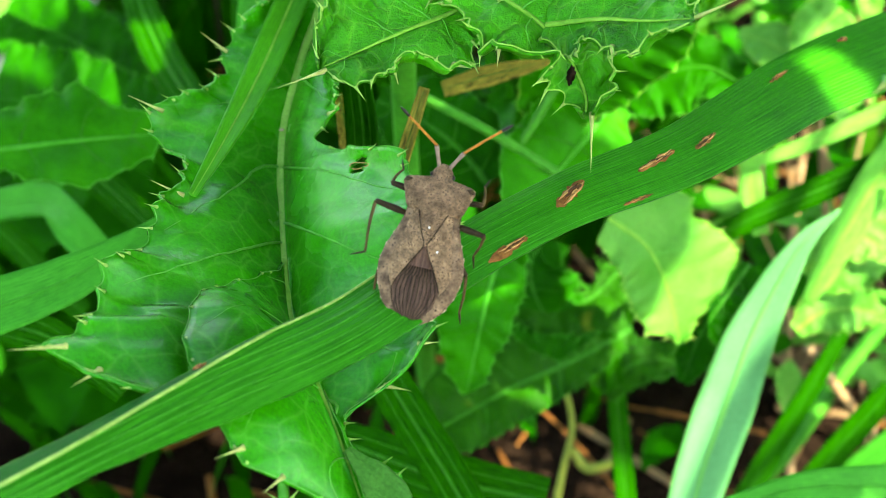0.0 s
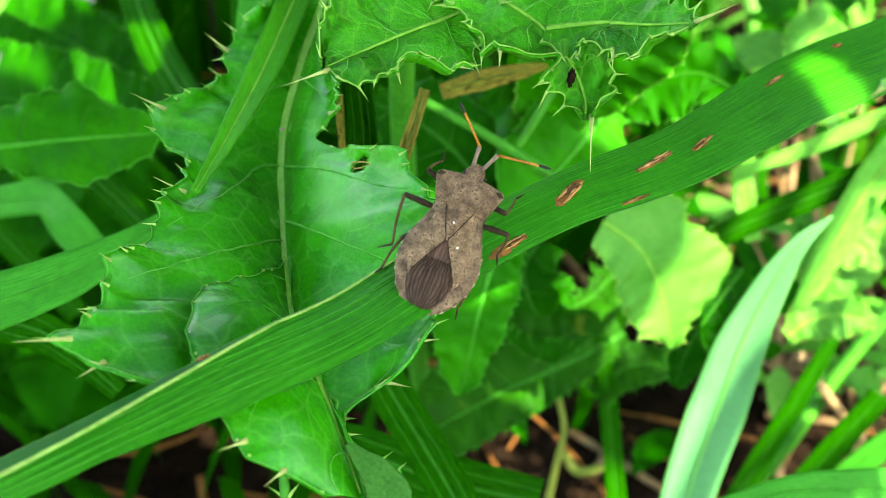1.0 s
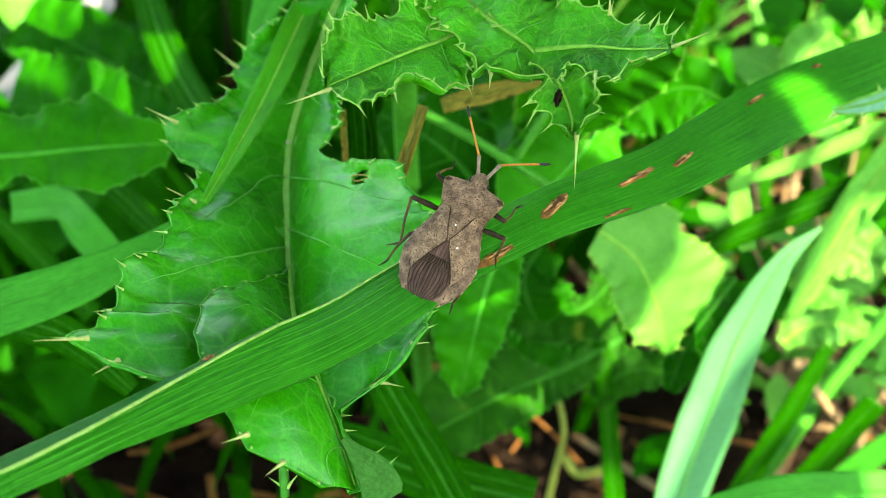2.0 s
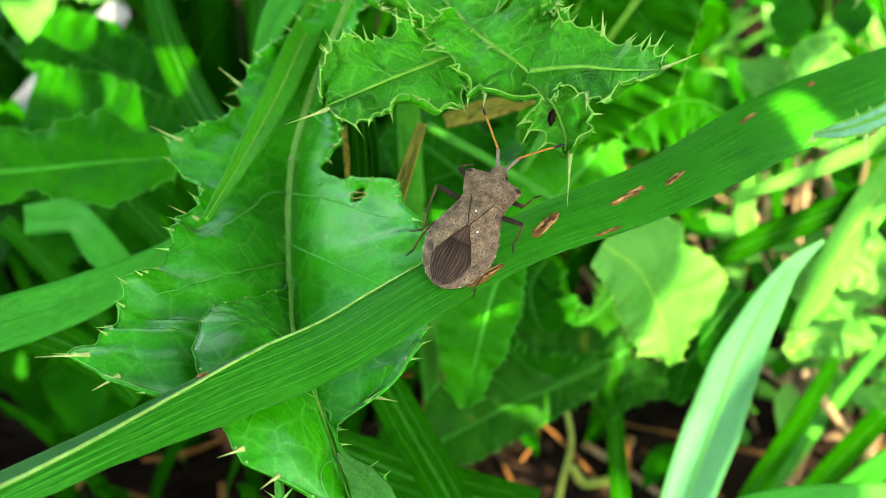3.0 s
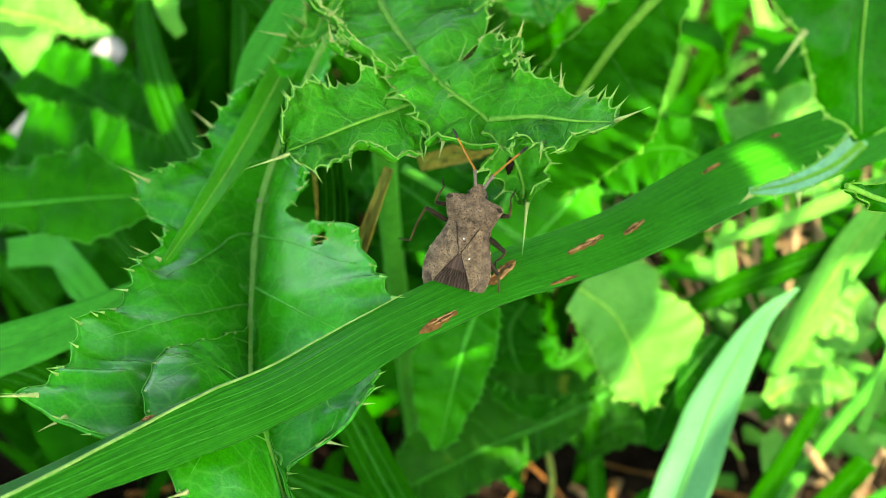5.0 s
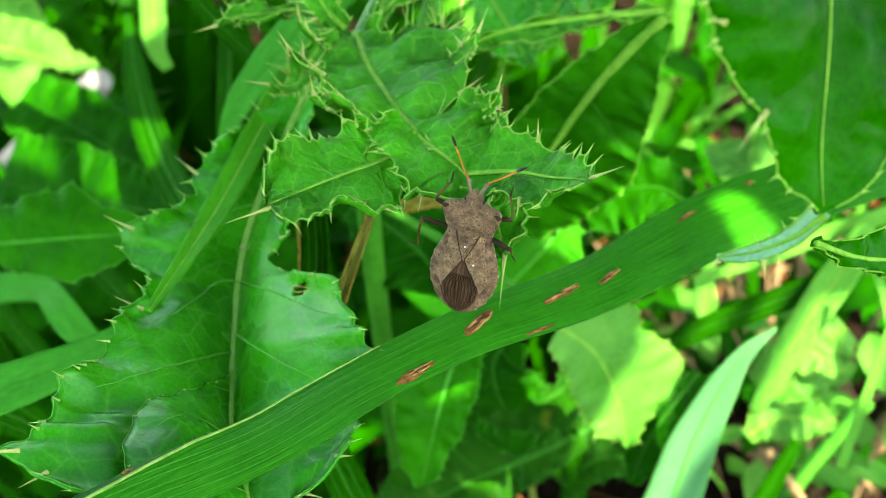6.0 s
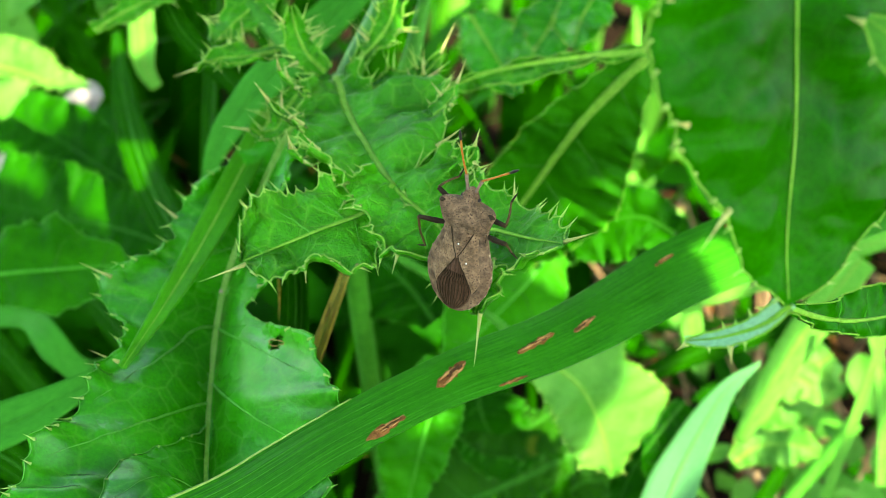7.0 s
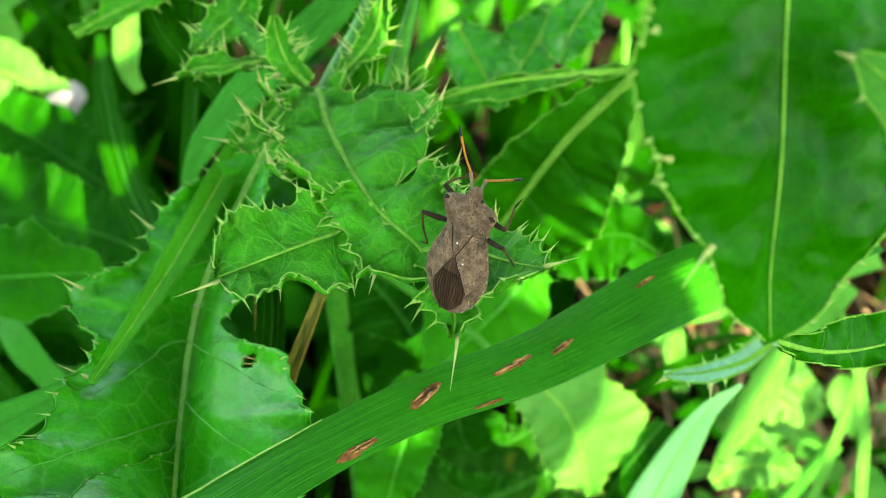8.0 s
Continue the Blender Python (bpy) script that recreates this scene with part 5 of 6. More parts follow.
def growth(name, label, material, count, box, heights, width, lean, seed):
    """Many grass blades rooted in the soil, as one mass."""
    r = np.random.default_rng(seed)
    rows = []
    for _ in range(count):
        x, y = r.uniform(box[0], box[1]), r.uniform(box[2], box[3])
        h, a, w = r.uniform(*heights), r.uniform(0, 6.28), r.uniform(*width)
        s = np.linspace(0, 1, 9)
        bend = lean * r.uniform(0.3, 1.4) * h
        p = np.stack([x + math.cos(a) * bend * s**2, y + math.sin(a) * bend * s**2, -0.3 + h * (s - 0.25 * s**3)], -1)
        side = np.array([-math.sin(a), math.cos(a), 0.0])
        ww = w * np.array([0.7, 0.9, 1, 1, 0.95, 0.85, 0.65, 0.4, 0.03])
        rows.append(np.stack([p + side * ww[:, None], p + np.array([0, 0, -0.12]) * ww[:, None] , p - side * ww[:, None]], 1))
    bm = bmesh.new()
    layer = bm.loops.layers.uv.new("UVMap")
    for g in rows:
        v = [[bm.verts.new(Vector(q) * CM) for q in row] for row in g]
        for i in range(8):
            for j in range(2):
                f = bm.faces.new((v[i][j], v[i + 1][j], v[i + 1][j + 1], v[i][j + 1]))
                for loop, (k, m) in zip(f.loops, ((i, j), (i + 1, j), (i + 1, j + 1), (i, j + 1))):
                    loop[layer].uv = (m / 2, k / 8 * 5)
    return tagged(part(name, bm, material, None), label, "grass", kind="stuff")


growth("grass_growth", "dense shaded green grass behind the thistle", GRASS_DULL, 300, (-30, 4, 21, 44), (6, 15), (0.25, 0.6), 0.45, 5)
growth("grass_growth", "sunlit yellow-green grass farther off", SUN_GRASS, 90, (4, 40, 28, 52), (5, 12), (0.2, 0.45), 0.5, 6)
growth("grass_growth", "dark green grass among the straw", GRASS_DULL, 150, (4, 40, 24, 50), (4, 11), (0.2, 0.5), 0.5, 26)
# Far grass, almost wholly out of view, added to shape the sky light.
growth("grass_growth", "far tall grass added to block the low sky", SUN_GRASS, 420, (-2, 90, 55, 130), (40, 100), (0.6, 1.6), 0.3, 8)
growth("grass_growth", "far grass added and kept low to leave the sky open", SUN_GRASS, 260, (-90, -2, 52, 130), (12, 26), (0.5, 1.2), 0.4, 18)
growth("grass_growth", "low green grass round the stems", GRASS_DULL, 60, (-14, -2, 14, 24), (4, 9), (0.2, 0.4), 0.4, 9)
# Side grass added to control how much low sky light gets in.
growth("grass_growth", "grass added at one side, kept low to let skylight in", GRASS_DULL, 420, (-75, -20, -20, 80), (8, 16), (0.5, 1.2), 0.3, 14)
growth("grass_growth", "unseen tall grass added to cut light from one side", GRASS_DULL, 260, (45, 90, -30, 90), (18, 38), (0.4, 1.0), 0.3, 15)
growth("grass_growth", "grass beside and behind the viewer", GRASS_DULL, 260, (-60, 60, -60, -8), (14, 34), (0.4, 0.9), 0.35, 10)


def herb(name, label, material, count, box, levels, size, seed):
    """Small pointed leaves of low herbs, as one mass."""
    r = np.random.default_rng(seed)
    bm = bmesh.new()
    layer = bm.loops.layers.uv.new("UVMap")
    for _ in range(count):
        c = np.array([r.uniform(box[0], box[1]), r.uniform(box[2], box[3]), r.uniform(*levels)])
        a, tilt, l = r.uniform(0, 6.28), r.uniform(-0.6, 0.5), r.uniform(*size)
        d = np.array([math.cos(a) * math.cos(tilt), math.sin(a) * math.cos(tilt), math.sin(tilt)])
        side = np.cross(d, (r.uniform(-0.3, 0.3), r.uniform(-0.3, 0.3), 1.0))
        side /= np.linalg.norm(side)
        up = np.cross(side, d)
        v = []
        for s, w in ((0, 0.03), (0.2, 0.2), (0.45, 0.28), (0.7, 0.2), (0.9, 0.09), (1, 0.01)):
            m = c + d * l * s - up * 0.25 * l * s * s
            v.append([bm.verts.new(Vector(m + k * side * w * l + up * abs(k) * 0.06 * l) * CM) for k in (-1, 0, 1)])
        for p, q in zip(v, v[1:]):
            for j in range(2):
                bm.faces.new((p[j], q[j], q[j + 1], p[j + 1]))
    return tagged(part(name, bm, material, None), label, "herbs", kind="stuff")


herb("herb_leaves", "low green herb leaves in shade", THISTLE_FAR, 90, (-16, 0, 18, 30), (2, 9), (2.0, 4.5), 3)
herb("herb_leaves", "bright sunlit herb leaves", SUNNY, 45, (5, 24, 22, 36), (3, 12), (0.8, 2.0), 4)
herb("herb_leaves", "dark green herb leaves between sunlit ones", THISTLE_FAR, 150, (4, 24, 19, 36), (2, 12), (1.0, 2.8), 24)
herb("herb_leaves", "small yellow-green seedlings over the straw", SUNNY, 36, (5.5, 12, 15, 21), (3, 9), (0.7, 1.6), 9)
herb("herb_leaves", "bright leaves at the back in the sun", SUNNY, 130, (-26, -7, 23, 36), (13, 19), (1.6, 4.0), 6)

# ---- unseen leaves added to shade the place, above and beside the viewer ----
dock = thing("shade_leaves", "unseen overlapping leaves added to cast shade", "plant")
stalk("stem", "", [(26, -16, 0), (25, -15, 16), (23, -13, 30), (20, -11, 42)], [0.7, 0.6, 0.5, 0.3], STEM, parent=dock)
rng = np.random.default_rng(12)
# Leaf places are chosen by where sun and sky should be blocked.
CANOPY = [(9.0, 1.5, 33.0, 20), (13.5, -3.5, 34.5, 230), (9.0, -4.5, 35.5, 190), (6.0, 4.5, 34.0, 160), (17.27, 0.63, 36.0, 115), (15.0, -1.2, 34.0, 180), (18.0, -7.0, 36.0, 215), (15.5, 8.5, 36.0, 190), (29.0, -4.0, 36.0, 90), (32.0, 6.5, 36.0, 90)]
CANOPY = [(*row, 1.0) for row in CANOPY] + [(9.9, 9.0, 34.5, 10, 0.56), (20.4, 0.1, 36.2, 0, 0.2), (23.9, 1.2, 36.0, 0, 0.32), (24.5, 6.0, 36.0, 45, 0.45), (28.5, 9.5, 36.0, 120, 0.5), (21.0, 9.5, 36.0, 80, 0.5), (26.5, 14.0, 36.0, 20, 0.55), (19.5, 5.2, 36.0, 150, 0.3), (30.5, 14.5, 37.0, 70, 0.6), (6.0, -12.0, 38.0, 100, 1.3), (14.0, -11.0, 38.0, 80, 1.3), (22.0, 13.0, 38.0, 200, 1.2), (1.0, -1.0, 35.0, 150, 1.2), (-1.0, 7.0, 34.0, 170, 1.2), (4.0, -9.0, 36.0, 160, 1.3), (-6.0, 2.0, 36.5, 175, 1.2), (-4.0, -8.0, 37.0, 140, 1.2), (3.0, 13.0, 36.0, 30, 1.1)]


def spread(plant, rows, fork, sun_holes=()):
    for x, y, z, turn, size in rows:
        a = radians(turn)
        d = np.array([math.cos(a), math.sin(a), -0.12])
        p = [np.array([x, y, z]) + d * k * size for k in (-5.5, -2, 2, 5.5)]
        lam = Lamina(p, (0, 0, 1), [(s, w * size) for s, w in ((0, 0.6), (0.25, 2.6), (0.6, 2.9), (0.88, 1.4), (1, 0.05))], [(s, w * size) for s, w in ((0, 0.6), (0.25, 2.7), (0.6, 2.8), (0.88, 1.3), (1, 0.05))], cup=0.12, teeth=0.05, pitch=0.6, wave=0.12, seed=int(turn), n=121 if sun_holes else 61)
        here = [(np.array(c), r, np.array(SUN)) for c, r in sun_holes if np.linalg.norm(np.cross(np.array((x, y, z)) - c, SUN)) < 6 * size]
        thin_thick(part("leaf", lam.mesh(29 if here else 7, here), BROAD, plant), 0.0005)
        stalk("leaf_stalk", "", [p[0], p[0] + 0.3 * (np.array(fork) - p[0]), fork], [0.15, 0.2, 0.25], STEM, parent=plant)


# Holes cut in the unseen shading leaves let small patches of sun through, down to these places.
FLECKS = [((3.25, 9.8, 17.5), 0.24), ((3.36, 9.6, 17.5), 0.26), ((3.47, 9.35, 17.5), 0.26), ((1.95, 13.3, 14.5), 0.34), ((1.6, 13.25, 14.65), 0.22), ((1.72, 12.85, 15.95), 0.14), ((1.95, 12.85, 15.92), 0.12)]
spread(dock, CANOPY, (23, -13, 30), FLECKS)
# Second unseen set of leaves, added to keep sky light off the background.
other = thing("shade_leaves", "unseen leaves added to block the sky over the thistles", "plant")
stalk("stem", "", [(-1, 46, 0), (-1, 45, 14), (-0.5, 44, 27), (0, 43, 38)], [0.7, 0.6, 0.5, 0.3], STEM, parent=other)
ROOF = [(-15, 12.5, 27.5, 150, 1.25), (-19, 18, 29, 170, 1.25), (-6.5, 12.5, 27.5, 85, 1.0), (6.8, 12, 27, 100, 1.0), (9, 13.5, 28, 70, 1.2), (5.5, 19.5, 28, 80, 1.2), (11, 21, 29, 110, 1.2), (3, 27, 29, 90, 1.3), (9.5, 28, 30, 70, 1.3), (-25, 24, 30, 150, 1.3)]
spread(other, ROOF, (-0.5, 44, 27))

# ---- the dock bug ----
CORIUM = plain_material("speckled brown wing cover", (0.085, 0.050, 0.025), (0.33, 0.205, 0.112), 0.5, 1300.0, 1.0, 0.0003, specks=(5200.0, 0.24, (0.025, 0.011, 0.006)))
SHIELD = plain_material("pitted brown shield", (0.075, 0.044, 0.023), (0.31, 0.19, 0.105), 0.55, 1300.0, 1.0, 0.0004, specks=(5200.0, 0.25, (0.025, 0.013, 0.008)))
RIM = plain_material("banded brown abdomen edge", (0.05, 0.028, 0.015), (0.26, 0.165, 0.092), 0.55, 900.0, 0.8, 0.0002, specks=(3600.0, 0.24, (0.03, 0.016, 0.010)))
FILM = plain_material("dark brown wing membrane", (0.026, 0.011, 0.006), (0.12, 0.062, 0.036), 0.33, 1100.0, 0.6, 0.0001, stretch=(5.0, 0.55, 1.0))
LEG = plain_material("dark brown leg", (0.012, 0.008, 0.004), (0.045, 0.03, 0.014), 0.5, 900.0, gloss=0.06)
SHIN = plain_material("brown shin", (0.03, 0.02, 0.008), (0.10, 0.066, 0.022), 0.5, 900.0, gloss=0.06)
FEELER = plain_material("orange-brown feeler", (0.28, 0.09, 0.012), (0.46, 0.19, 0.03), 0.45, 900.0)
FEELER_BASE = plain_material("grey-brown feeler base", (0.12, 0.08, 0.06), (0.24, 0.17, 0.12), 0.55, 900.0)
FEELER_TIP = plain_material("black feeler tip", (0.012, 0.010, 0.010), (0.03, 0.025, 0.022), 0.4, 900.0)
WHITE = plain_material("white speck", (0.75, 0.74, 0.70), (0.85, 0.84, 0.80), 0.4, 900.0)

bug = thing("dock_bug", "brown speckled dock bug with orange feelers walking over leaves", "bug")
bug.empty_display_size = 0.005


def mm(x, y, z):
    """Bug millimetres, y from the tail, to its own centimetres round the middle of its feet, made narrower and shorter
    to fit the camera's view.
    """
    return np.array([0.09 * x, (y / 10 - 0.65) * 0.88, z / 10])


def along(stations, y):
    a = np.array(stations, float)
    return np.interp(y, a[:, 0], a[:, 1])


ABDOMEN = [(0.0, 0.5), (0.25, 1.1), (0.6, 1.65), (1.5, 2.5), (3.0, 3.2), (4.5, 3.45), (6.0, 3.2), (7.5, 2.6), (8.5, 2.3), (9.5, 2.2)]
CROWN = [(0.0, 0.15), (1.5, 0.45), (4.0, 0.75), (7.0, 0.95), (9.5, 0.9)]


def back(x, y, lift=0.0):
    h = along(ABDOMEN, y)
    return mm(x, y, 1.55 + along(CROWN, y) * max(0.0, 1 - (x / h) ** 2) ** 0.9 + 0.16 * max(0.0, abs(x / h) - 0.8) / 0.2 + lift)


def shell(stations, around=24):
    """A closed body: stations of (y, half width, height of the rim, crown above, belly below, shoulder lift)."""
    bm = bmesh.new()
    rings = []
    for y, h, z, up, down, lift in stations:
        ring = []
        for a in np.linspace(0, 2 * math.pi, around, endpoint=False):
            c, s = math.cos(a), math.sin(a)
            x = h * math.copysign(abs(c) ** 0.8, c)
            ring.append(bm.verts.new(Vector(mm(x, y, z + (up if s > 0 else down) * math.copysign(abs(s) ** 0.85, s) + lift * abs(c) ** 3)) * CM))
        rings.append(ring)
    for p, q in zip(rings, rings[1:]):
        for i in range(around):
            bm.faces.new((p[i], p[(i + 1) % around], q[(i + 1) % around], q[i]))
    bm.faces.new(rings[0][::-1])
    bm.faces.new(rings[-1])
    return bm


abdomen = part("abdomen", shell([(y, along(ABDOMEN, y), 1.5, along(CROWN, y), 0.9 * min(1, 0.2 + y / 3), 0.12) for y in np.r_[0.0, 0.12, 0.25, 0.45, 0.7, np.linspace(1.0, 9.6, 26)]]), RIM, bug, "flat brown abdomen with pale-banded edge")
for side in (-1, 1):
    for k, y in enumerate((0.75, 1.7, 2.75, 3.85, 4.95, 6.05, 7.1)):
        run = [mm(side * (along(ABDOMEN, q) - 0.01), q, 1.63) for q in np.linspace(y - 0.14, y + 0.14, 5)]
        part("band", tube(bmesh.new(), run, [0.002, 0.004, 0.005, 0.004, 0.002], 5), KEEL_TAN, abdomen, "pale edge band")
    for y in (1.2, 2.2, 3.3, 4.4, 5.5, 6.6):
        run = [back(side * (along(ABDOMEN, y) - q), y - 0.12 * q, 0.02) for q in np.linspace(0.02, 0.6, 5)]
        part("seam", tube(bmesh.new(), run, np.full(5, 0.004), 5, 0.5), LEG, abdomen)

film = [(0.1, 0.25), (0.4, 0.8), (0.9, 1.2), (1.7, 1.8), (2.6, 2.05), (3.3, 1.9), (4.6, 1.12), (5.7, 0.45), (6.5, 0.03)]
rows = np.array([[back(-0.15 * (y < 4) + v * along(film, y), y, 0.07 + 0.05 * (1 - v * v)) for v in np.linspace(-1, 1, 15)] for y in np.linspace(0.1, 6.5, 30)])
membrane = part("membrane", sheet(rows), FILM, bug, "dark brown veined wing membrane")
for v in np.linspace(-0.86, 0.86, 11):
    run = [back(-0.15 * (y < 4) + v * along(film, y), y, 0.125 + 0.05 * (1 - v * v)) for y in np.linspace(0.35, 4.6, 16)]
    part("vein", tube(bmesh.new(), run, np.linspace(0.003, 0.005, 16), 5, 0.7), LEG, membrane)
outer = [(2.7, 1.9), (3.2, 2.2), (4.0, 2.55), (5.0, 2.75), (6.0, 2.62), (7.5, 2.25), (9.5, 2.12)]
inner = [(2.7, 1.85), (3.2, 1.72), (4.6, 1.0), (5.7, 0.36), (6.4, 0.04), (7.4, 0.5), (9.5, 1.25)]
for side in (-1, 1):
    rows = np.array([[back(side * (along(inner, y) + (along(outer, y) - along(inner, y)) * v), y, 0.17 + 0.08 * math.sin(math.pi * v)) for v in np.linspace(0, 1, 11)] for y in np.linspace(2.7, 9.5, 30)])
    cover = part("wing_cover", sheet(rows[:, ::side]), CORIUM, bug, "pale brown speckled wing cover")
    run = [back(side * (along(inner, y) + 0.04), y, 0.2) for y in np.linspace(2.8, 9.3, 24)]
    part("edge", tube(bmesh.new(), run, np.full(24, 0.004), 5, 0.7), LEG, cover, "thin dark raised edge")
    run = [back(side * along(outer, y), y, 0.12) for y in np.linspace(2.8, 9.3, 24)]
    part("edge", tube(bmesh.new(), run, np.full(24, 0.006), 5, 0.7), LEG, cover, "thin dark outer edge")
    run = [back(side * (0.62 * along(outer, y) + 0.38 * along(inner, y)), y, 0.2) for y in np.linspace(3.6, 9.2, 20)]
    part("vein", tube(bmesh.new(), run, np.full(20, 0.004), 5, 0.6), RIM, cover)
rows = np.array([[back(v * along([(6.3, 0.05), (7.4, 0.48), (9.5, 1.2)], y), y, 0.16 + 0.12 * (1 - v * v)) for v in np.linspace(-1, 1, 9)] for y in np.linspace(6.3, 9.5, 14)])
part("scutellum", sheet(rows), SHIELD, bug, "small triangular brown shield")
pronotum = part("pronotum", shell([(9.1, 1.6, 1.9, 0.4, 0.9, 0), (9.2, 2.1, 1.95, 0.62, 0.9, 0), (9.6, 2.36, 2.0, 0.74, 0.9, 0.04), (10.2, 2.55, 2.02, 0.74, 0.9, 0.12), (10.8, 2.75, 2.02, 0.66, 0.9, 0.2), (11.3, 2.9, 2.0, 0.55, 0.8, 0.26), (11.6, 2.86, 1.98, 0.48, 0.8, 0.26), (11.8, 2.62, 1.97, 0.43, 0.8, 0.2), (11.95, 2.0, 1.95, 0.4, 0.7, 0.1), (12.1, 1.2, 1.93, 0.36, 0.6, 0.03), (12.2, 0.8, 1.9, 0.3, 0.5, 0)]), SHIELD, bug, "broad brown pronotum with rounded shoulders")
for side in (-1, 1):
    bm = bmesh.new()
    tube(bm, [mm(side * 2.2, 11.55, 2.38), mm(side * 2.6, 11.45, 2.4), mm(side * 2.82, 11.3, 2.3)], [0.01, 0.022, 0.012], 8, 0.7)
    part("shoulder_tip", bm, LEG, pronotum, "dark shoulder corner")
head = part("head", shell([(11.9, 0.78, 1.9, 0.3, 0.5, 0), (12.2, 0.85, 1.92, 0.36, 0.5, 0), (12.55, 0.86, 1.92, 0.38, 0.5, 0), (12.9, 0.72, 1.9, 0.34, 0.45, 0), (13.2, 0.5, 1.86, 0.26, 0.35, 0), (13.4, 0.2, 1.8, 0.14, 0.2, 0)], 16), SHIELD, bug, "small brown head")
for side in (-1, 1):
    bm = bmesh.new()
    bmesh.ops.create_uvsphere(bm, u_segments=12, v_segments=8, radius=0.00019, matrix=Matrix.Translation(Vector(mm(side * 0.82, 12.4, 1.9)) * CM))
    part("eye", bm, FEELER_TIP, head, "small dark eye")
for x, y in ((0.0, 7.85), (1.05, 6.05)):
    bm = bmesh.new()
    bmesh.ops.create_uvsphere(bm, u_segments=10, v_segments=6, radius=0.00007, matrix=Matrix.Translation(Vector(back(x, y, 0.3)) * CM) @ Matrix.Diagonal((1, 1.2, 0.6, 1)))
    part("speck", bm, WHITE, bug, "tiny white speck")


def limb(name, points, radii, material, parent, label=""):
    return part(name, tube(bmesh.new(), glide(points, 9), np.interp(np.linspace(0, 1, 9), np.linspace(0, 1, len(radii)), radii), 8), material, parent, label)


LEGS = {}
for which, side, knee, ankle, claw in (
    ("front", -1, (0.22, 0.02, 0.08), (0.18, 0.16, -0.05), (0.21, 0.24, -0.10)),
    ("front", 1, (0.21, 0.00, 0.08), (0.19, 0.16, -0.05), (0.22, 0.24, -0.10)),
    ("middle", -1, (0.28, 0.03, 0.12), (0.29, -0.32, -0.06), (0.40, -0.36, -0.11)),
    ("middle", 1, (0.25, -0.05, 0.10), (0.20, -0.18, -0.06), (0.22, -0.26, -0.11)),
    ("hind", -1, (0.13, -0.20, 0.03), (0.13, -0.46, -0.07), (0.16, -0.54, -0.11)),
    ("hind", 1, (0.17, -0.22, 0.03), (0.16, -0.47, -0.07), (0.18, -0.55, -0.11)),
):
    hip = {"front": (0.12, 0.37, 0.12), "middle": (0.14, 0.20, 0.12), "hind": (0.14, 0.06, 0.12)}[which]
    hip, k, a, c = (np.array((side * p[0], p[1], p[2])) for p in (hip, knee, ankle, claw))
    leg = limb("leg", [(0, 0, 0), 0.5 * k + (0, 0, 0.01), k], [0.016, 0.026, 0.019], LEG, bug, "dark brown jointed leg")
    limb("shin", [k, 0.5 * (k + a) + (0.01 * side, 0, 0.01), a], [0.013, 0.010, 0.009], SHIN, leg, "thin brown shin")
    limb("foot", [a, 0.5 * (a + c), c], [0.009, 0.008, 0.003], LEG, leg)
    leg.location = Vector(hip) * CM
    LEGS[which, side] = (leg, hip)

FEELERS = {}
for side in (-1, 1):
    base = mm(side * 0.42, 13.1, 1.95)
    feeler = limb("feeler", [(0, 0, 0), (0.0, 0.07, 0.012), (0.0, 0.15, 0.02)], [0.016, 0.013, 0.017], FEELER_BASE, bug, "jointed orange feeler")
    feeler.location = Vector(base) * CM
    whip = limb("whip", [(0, 0, 0), (0, 0.16, 0.012), (0, 0.32, 0.0)], [0.010, 0.0085, 0.0095], FEELER, feeler, "orange middle joints")
    limb("tip", [(0, 0.315, 0.0), (0, 0.36, -0.004), (0, 0.405, -0.010)], [0.010, 0.013, 0.006], FEELER_TIP, feeler, "black end joint").parent = whip
    whip.location = Vector((0, 0.15, 0.02)) * CM
    FEELERS[side] = (feeler, base, whip)

# ---- movement ----
BUG = [
    (0, -0.393, 6.134, 17.669, 43.0, 5.4, -6.2),
    (0.5, -0.272, 6.192, 17.711, 43.4, 4.3, -1.8),
    (1, -0.256, 6.204, 17.657, 40.7, 11.3, -12.9),
    (1.5, -0.224, 6.231, 17.633, 42.2, 13.5, -16.7),
    (3, 0.022, 6.767, 17.652, 32.5, 7.8, -20.5),
    (3.5, 0.163, 6.921, 17.615, 33.7, 8.8, -26.4),
    (4, 0.211, 6.991, 17.565, 38.9, 8.9, -27.4),
    (5.5, 0.372, 7.376, 17.855, 71.9, 2.7, -4.5),
    (6, 0.513, 7.221, 18.350, 82, 1.6, -11.9),
    (6.5, 0.735, 7.297, 18.749, 82, 1.9, -24.4),
    (7, 0.667, 7.450, 18.882, 82, 0.6, -23.0),
    (7.5, 0.739, 7.557, 19.008, 81.1, 3.1, -23.9),
    (8, 0.827, 7.627, 18.990, 79.3, 1.5, -31.1),
]
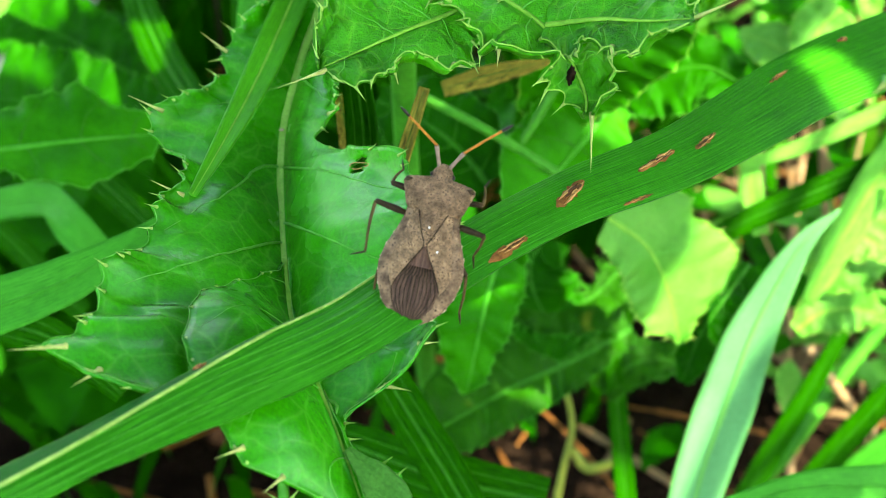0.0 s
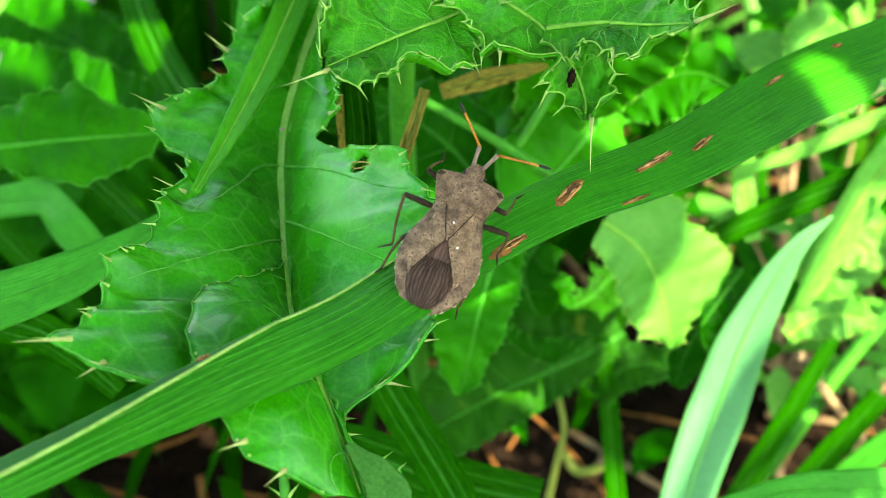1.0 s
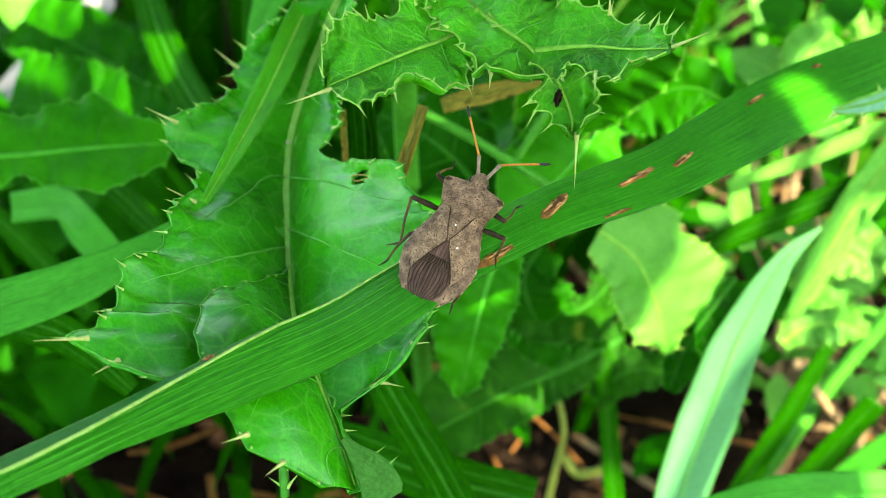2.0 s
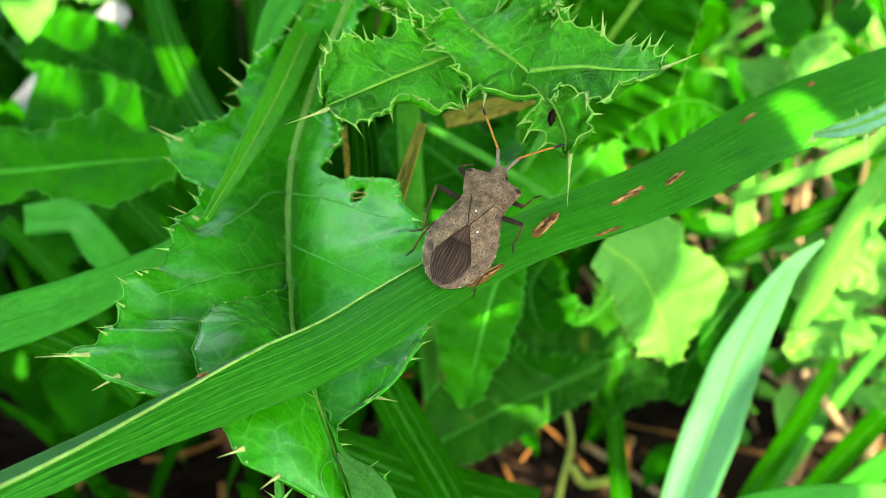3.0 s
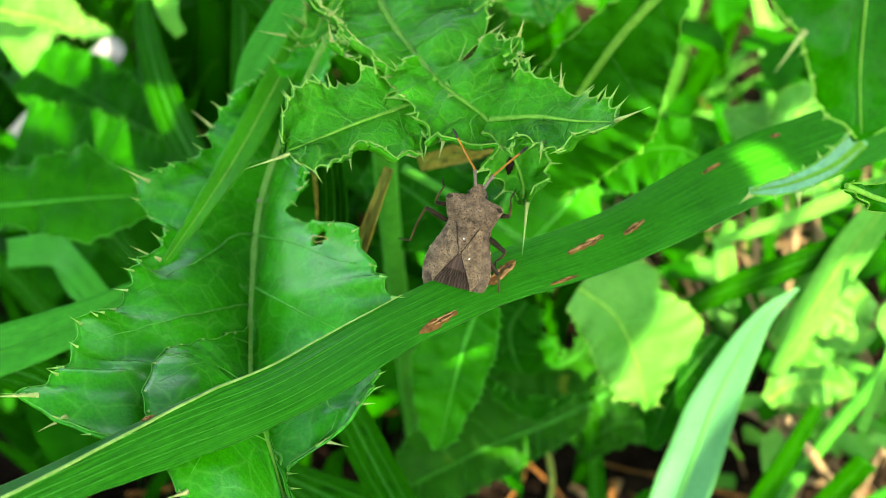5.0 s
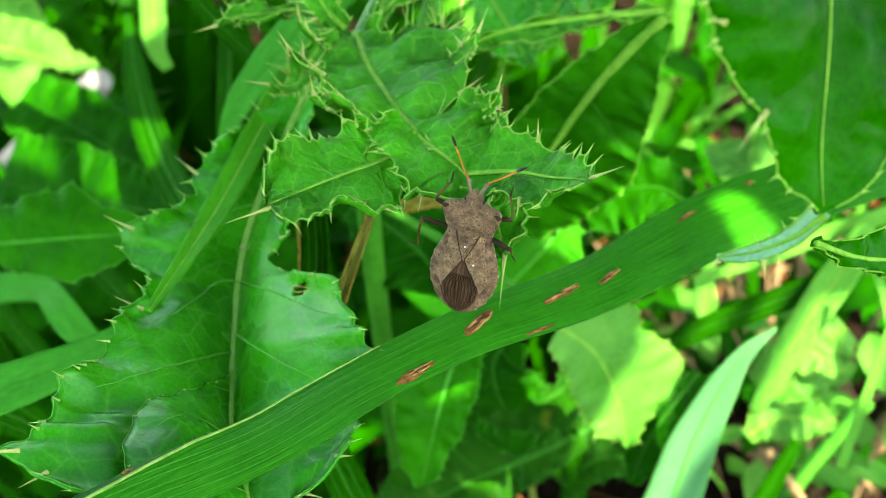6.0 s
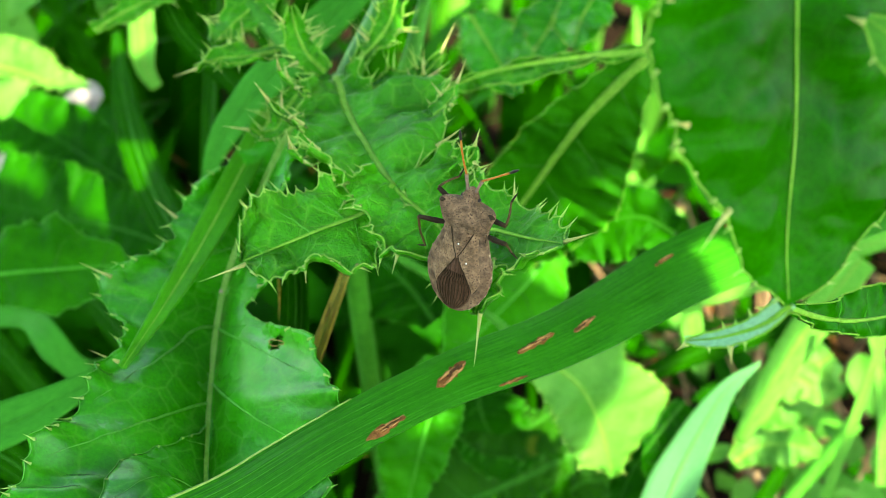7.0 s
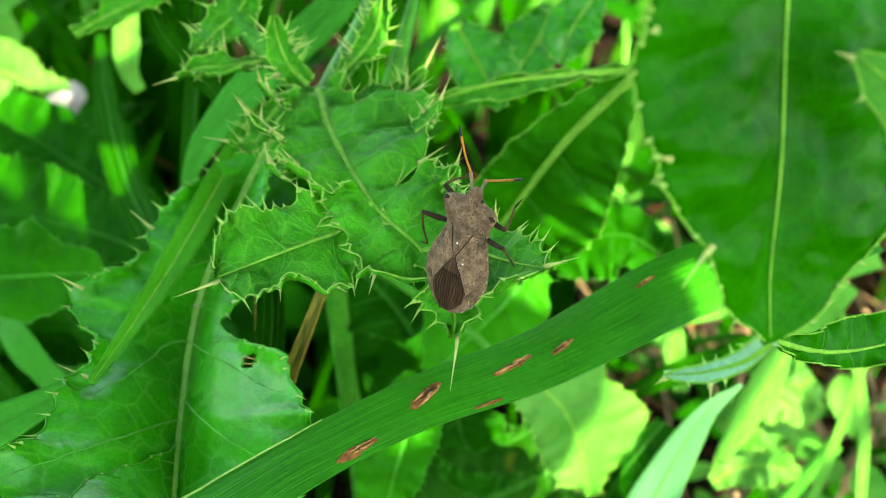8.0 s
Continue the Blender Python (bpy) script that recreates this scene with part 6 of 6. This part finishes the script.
# Seconds; left feeler and its whip, right feeler and its whip: degrees outward to the bug's right.
FEEL = [(0, -20, -38, 32, 17), (0.5, -1, -80, 21, 32), (1, -3, -45, 26, 58), (1.5, -22, -15, 21, 50), (3, -25, -21, 24, 27), (3.5, -24, -25, 18, 15), (4, -22, -28, 13, 20), (5.5, -15, -22, 25, 11), (6, -15, -9, 24, 25), (6.5, 8, -6, 23, 29), (7, -7, -5, 22, 31), (7.5, -4, 0, 15, 31), (8, -13, -11, 18, 43)]
# Blade offsets, set so that its lesions fit the camera's view.
BLADE_SHIFT = [(0, 0.039, -0.012, -0.017), (0.5, 0.048, -0.011, -0.016), (1, 0.037, -0.004, -0.007), (1.5, 0.038, -0.004, -0.007), (3, 0.007, -0.015, -0.02), (3.5, 0.014, -0.012, -0.017), (4, -0.002, -0.014, -0.018), (5.5, 0.008, -0.016, -0.024), (6, -0.006, -0.008, -0.011), (6.5, -0.017, 0.022, 0.033), (7, -0.034, 0.023, 0.036), (7.5, -0.053, 0.028, 0.044), (8, -0.049, 0.03, 0.047)]


def motions():
    walk(bug, [(t, pose(x * CM, y * CM, z * CM, rx, ry, rz)) for t, x, y, z, rx, ry, rz in BUG])
    walk(grass, [(t, pose(x * CM, y * CM, z * CM)) for t, x, y, z in BLADE_SHIFT])
    for side, (feeler, base, whip) in FEELERS.items():
        k = 1 if side < 0 else 3
        walk(feeler, [(row[0], pose(*(base * CM), 8, 0, -row[k])) for row in FEEL])
        walk(whip, [(row[0], pose(0, 0.15 * CM, 0.02 * CM, 6 + (np.interp(row[0], [0, 0.5, 1, 1.5], [25, 58, 35, 0]) if side < 0 else 0), 0, -row[k + 1])) for row in FEEL])
    # Three legs swing while three stand; the stride follows the bug's pace.
    times = np.arange(0, 8.01, 0.25)
    path = np.array([[np.interp(t, [r[0] for r in BUG], [r[k] for r in BUG]) for k in range(1, 7)] for t in times])
    pace = np.r_[0, np.linalg.norm(np.diff(path[:, :3], axis=0), axis=1) + np.abs(np.diff(path[:, 5])) * 0.006]
    stride = np.cumsum(pace) / 0.34 * 2 * math.pi
    swing = np.clip(pace / 0.05, 0, 1)
    for (which, side), (leg, hip) in LEGS.items():
        beat = 0.0 if (which == "middle") == (side < 0) else math.pi
        rows = []
        for t, s, a in zip(times, stride, swing):
            climb = np.clip((t - 5.0) / 1.0, 0, 1)
            turn = 13 * a * math.sin(s + beat) + climb * {"front": 14, "middle": 8, "hind": -16}[which] + (1 - climb) * 4 * (which == "hind")
            lift = 7 * a * max(0.0, math.cos(s + beat)) - 8 * climb * (which == "front")
            rows.append((float(t), pose(*(hip * CM), 0, side * -lift, side * turn)))
        walk(leg, rows)


motions()
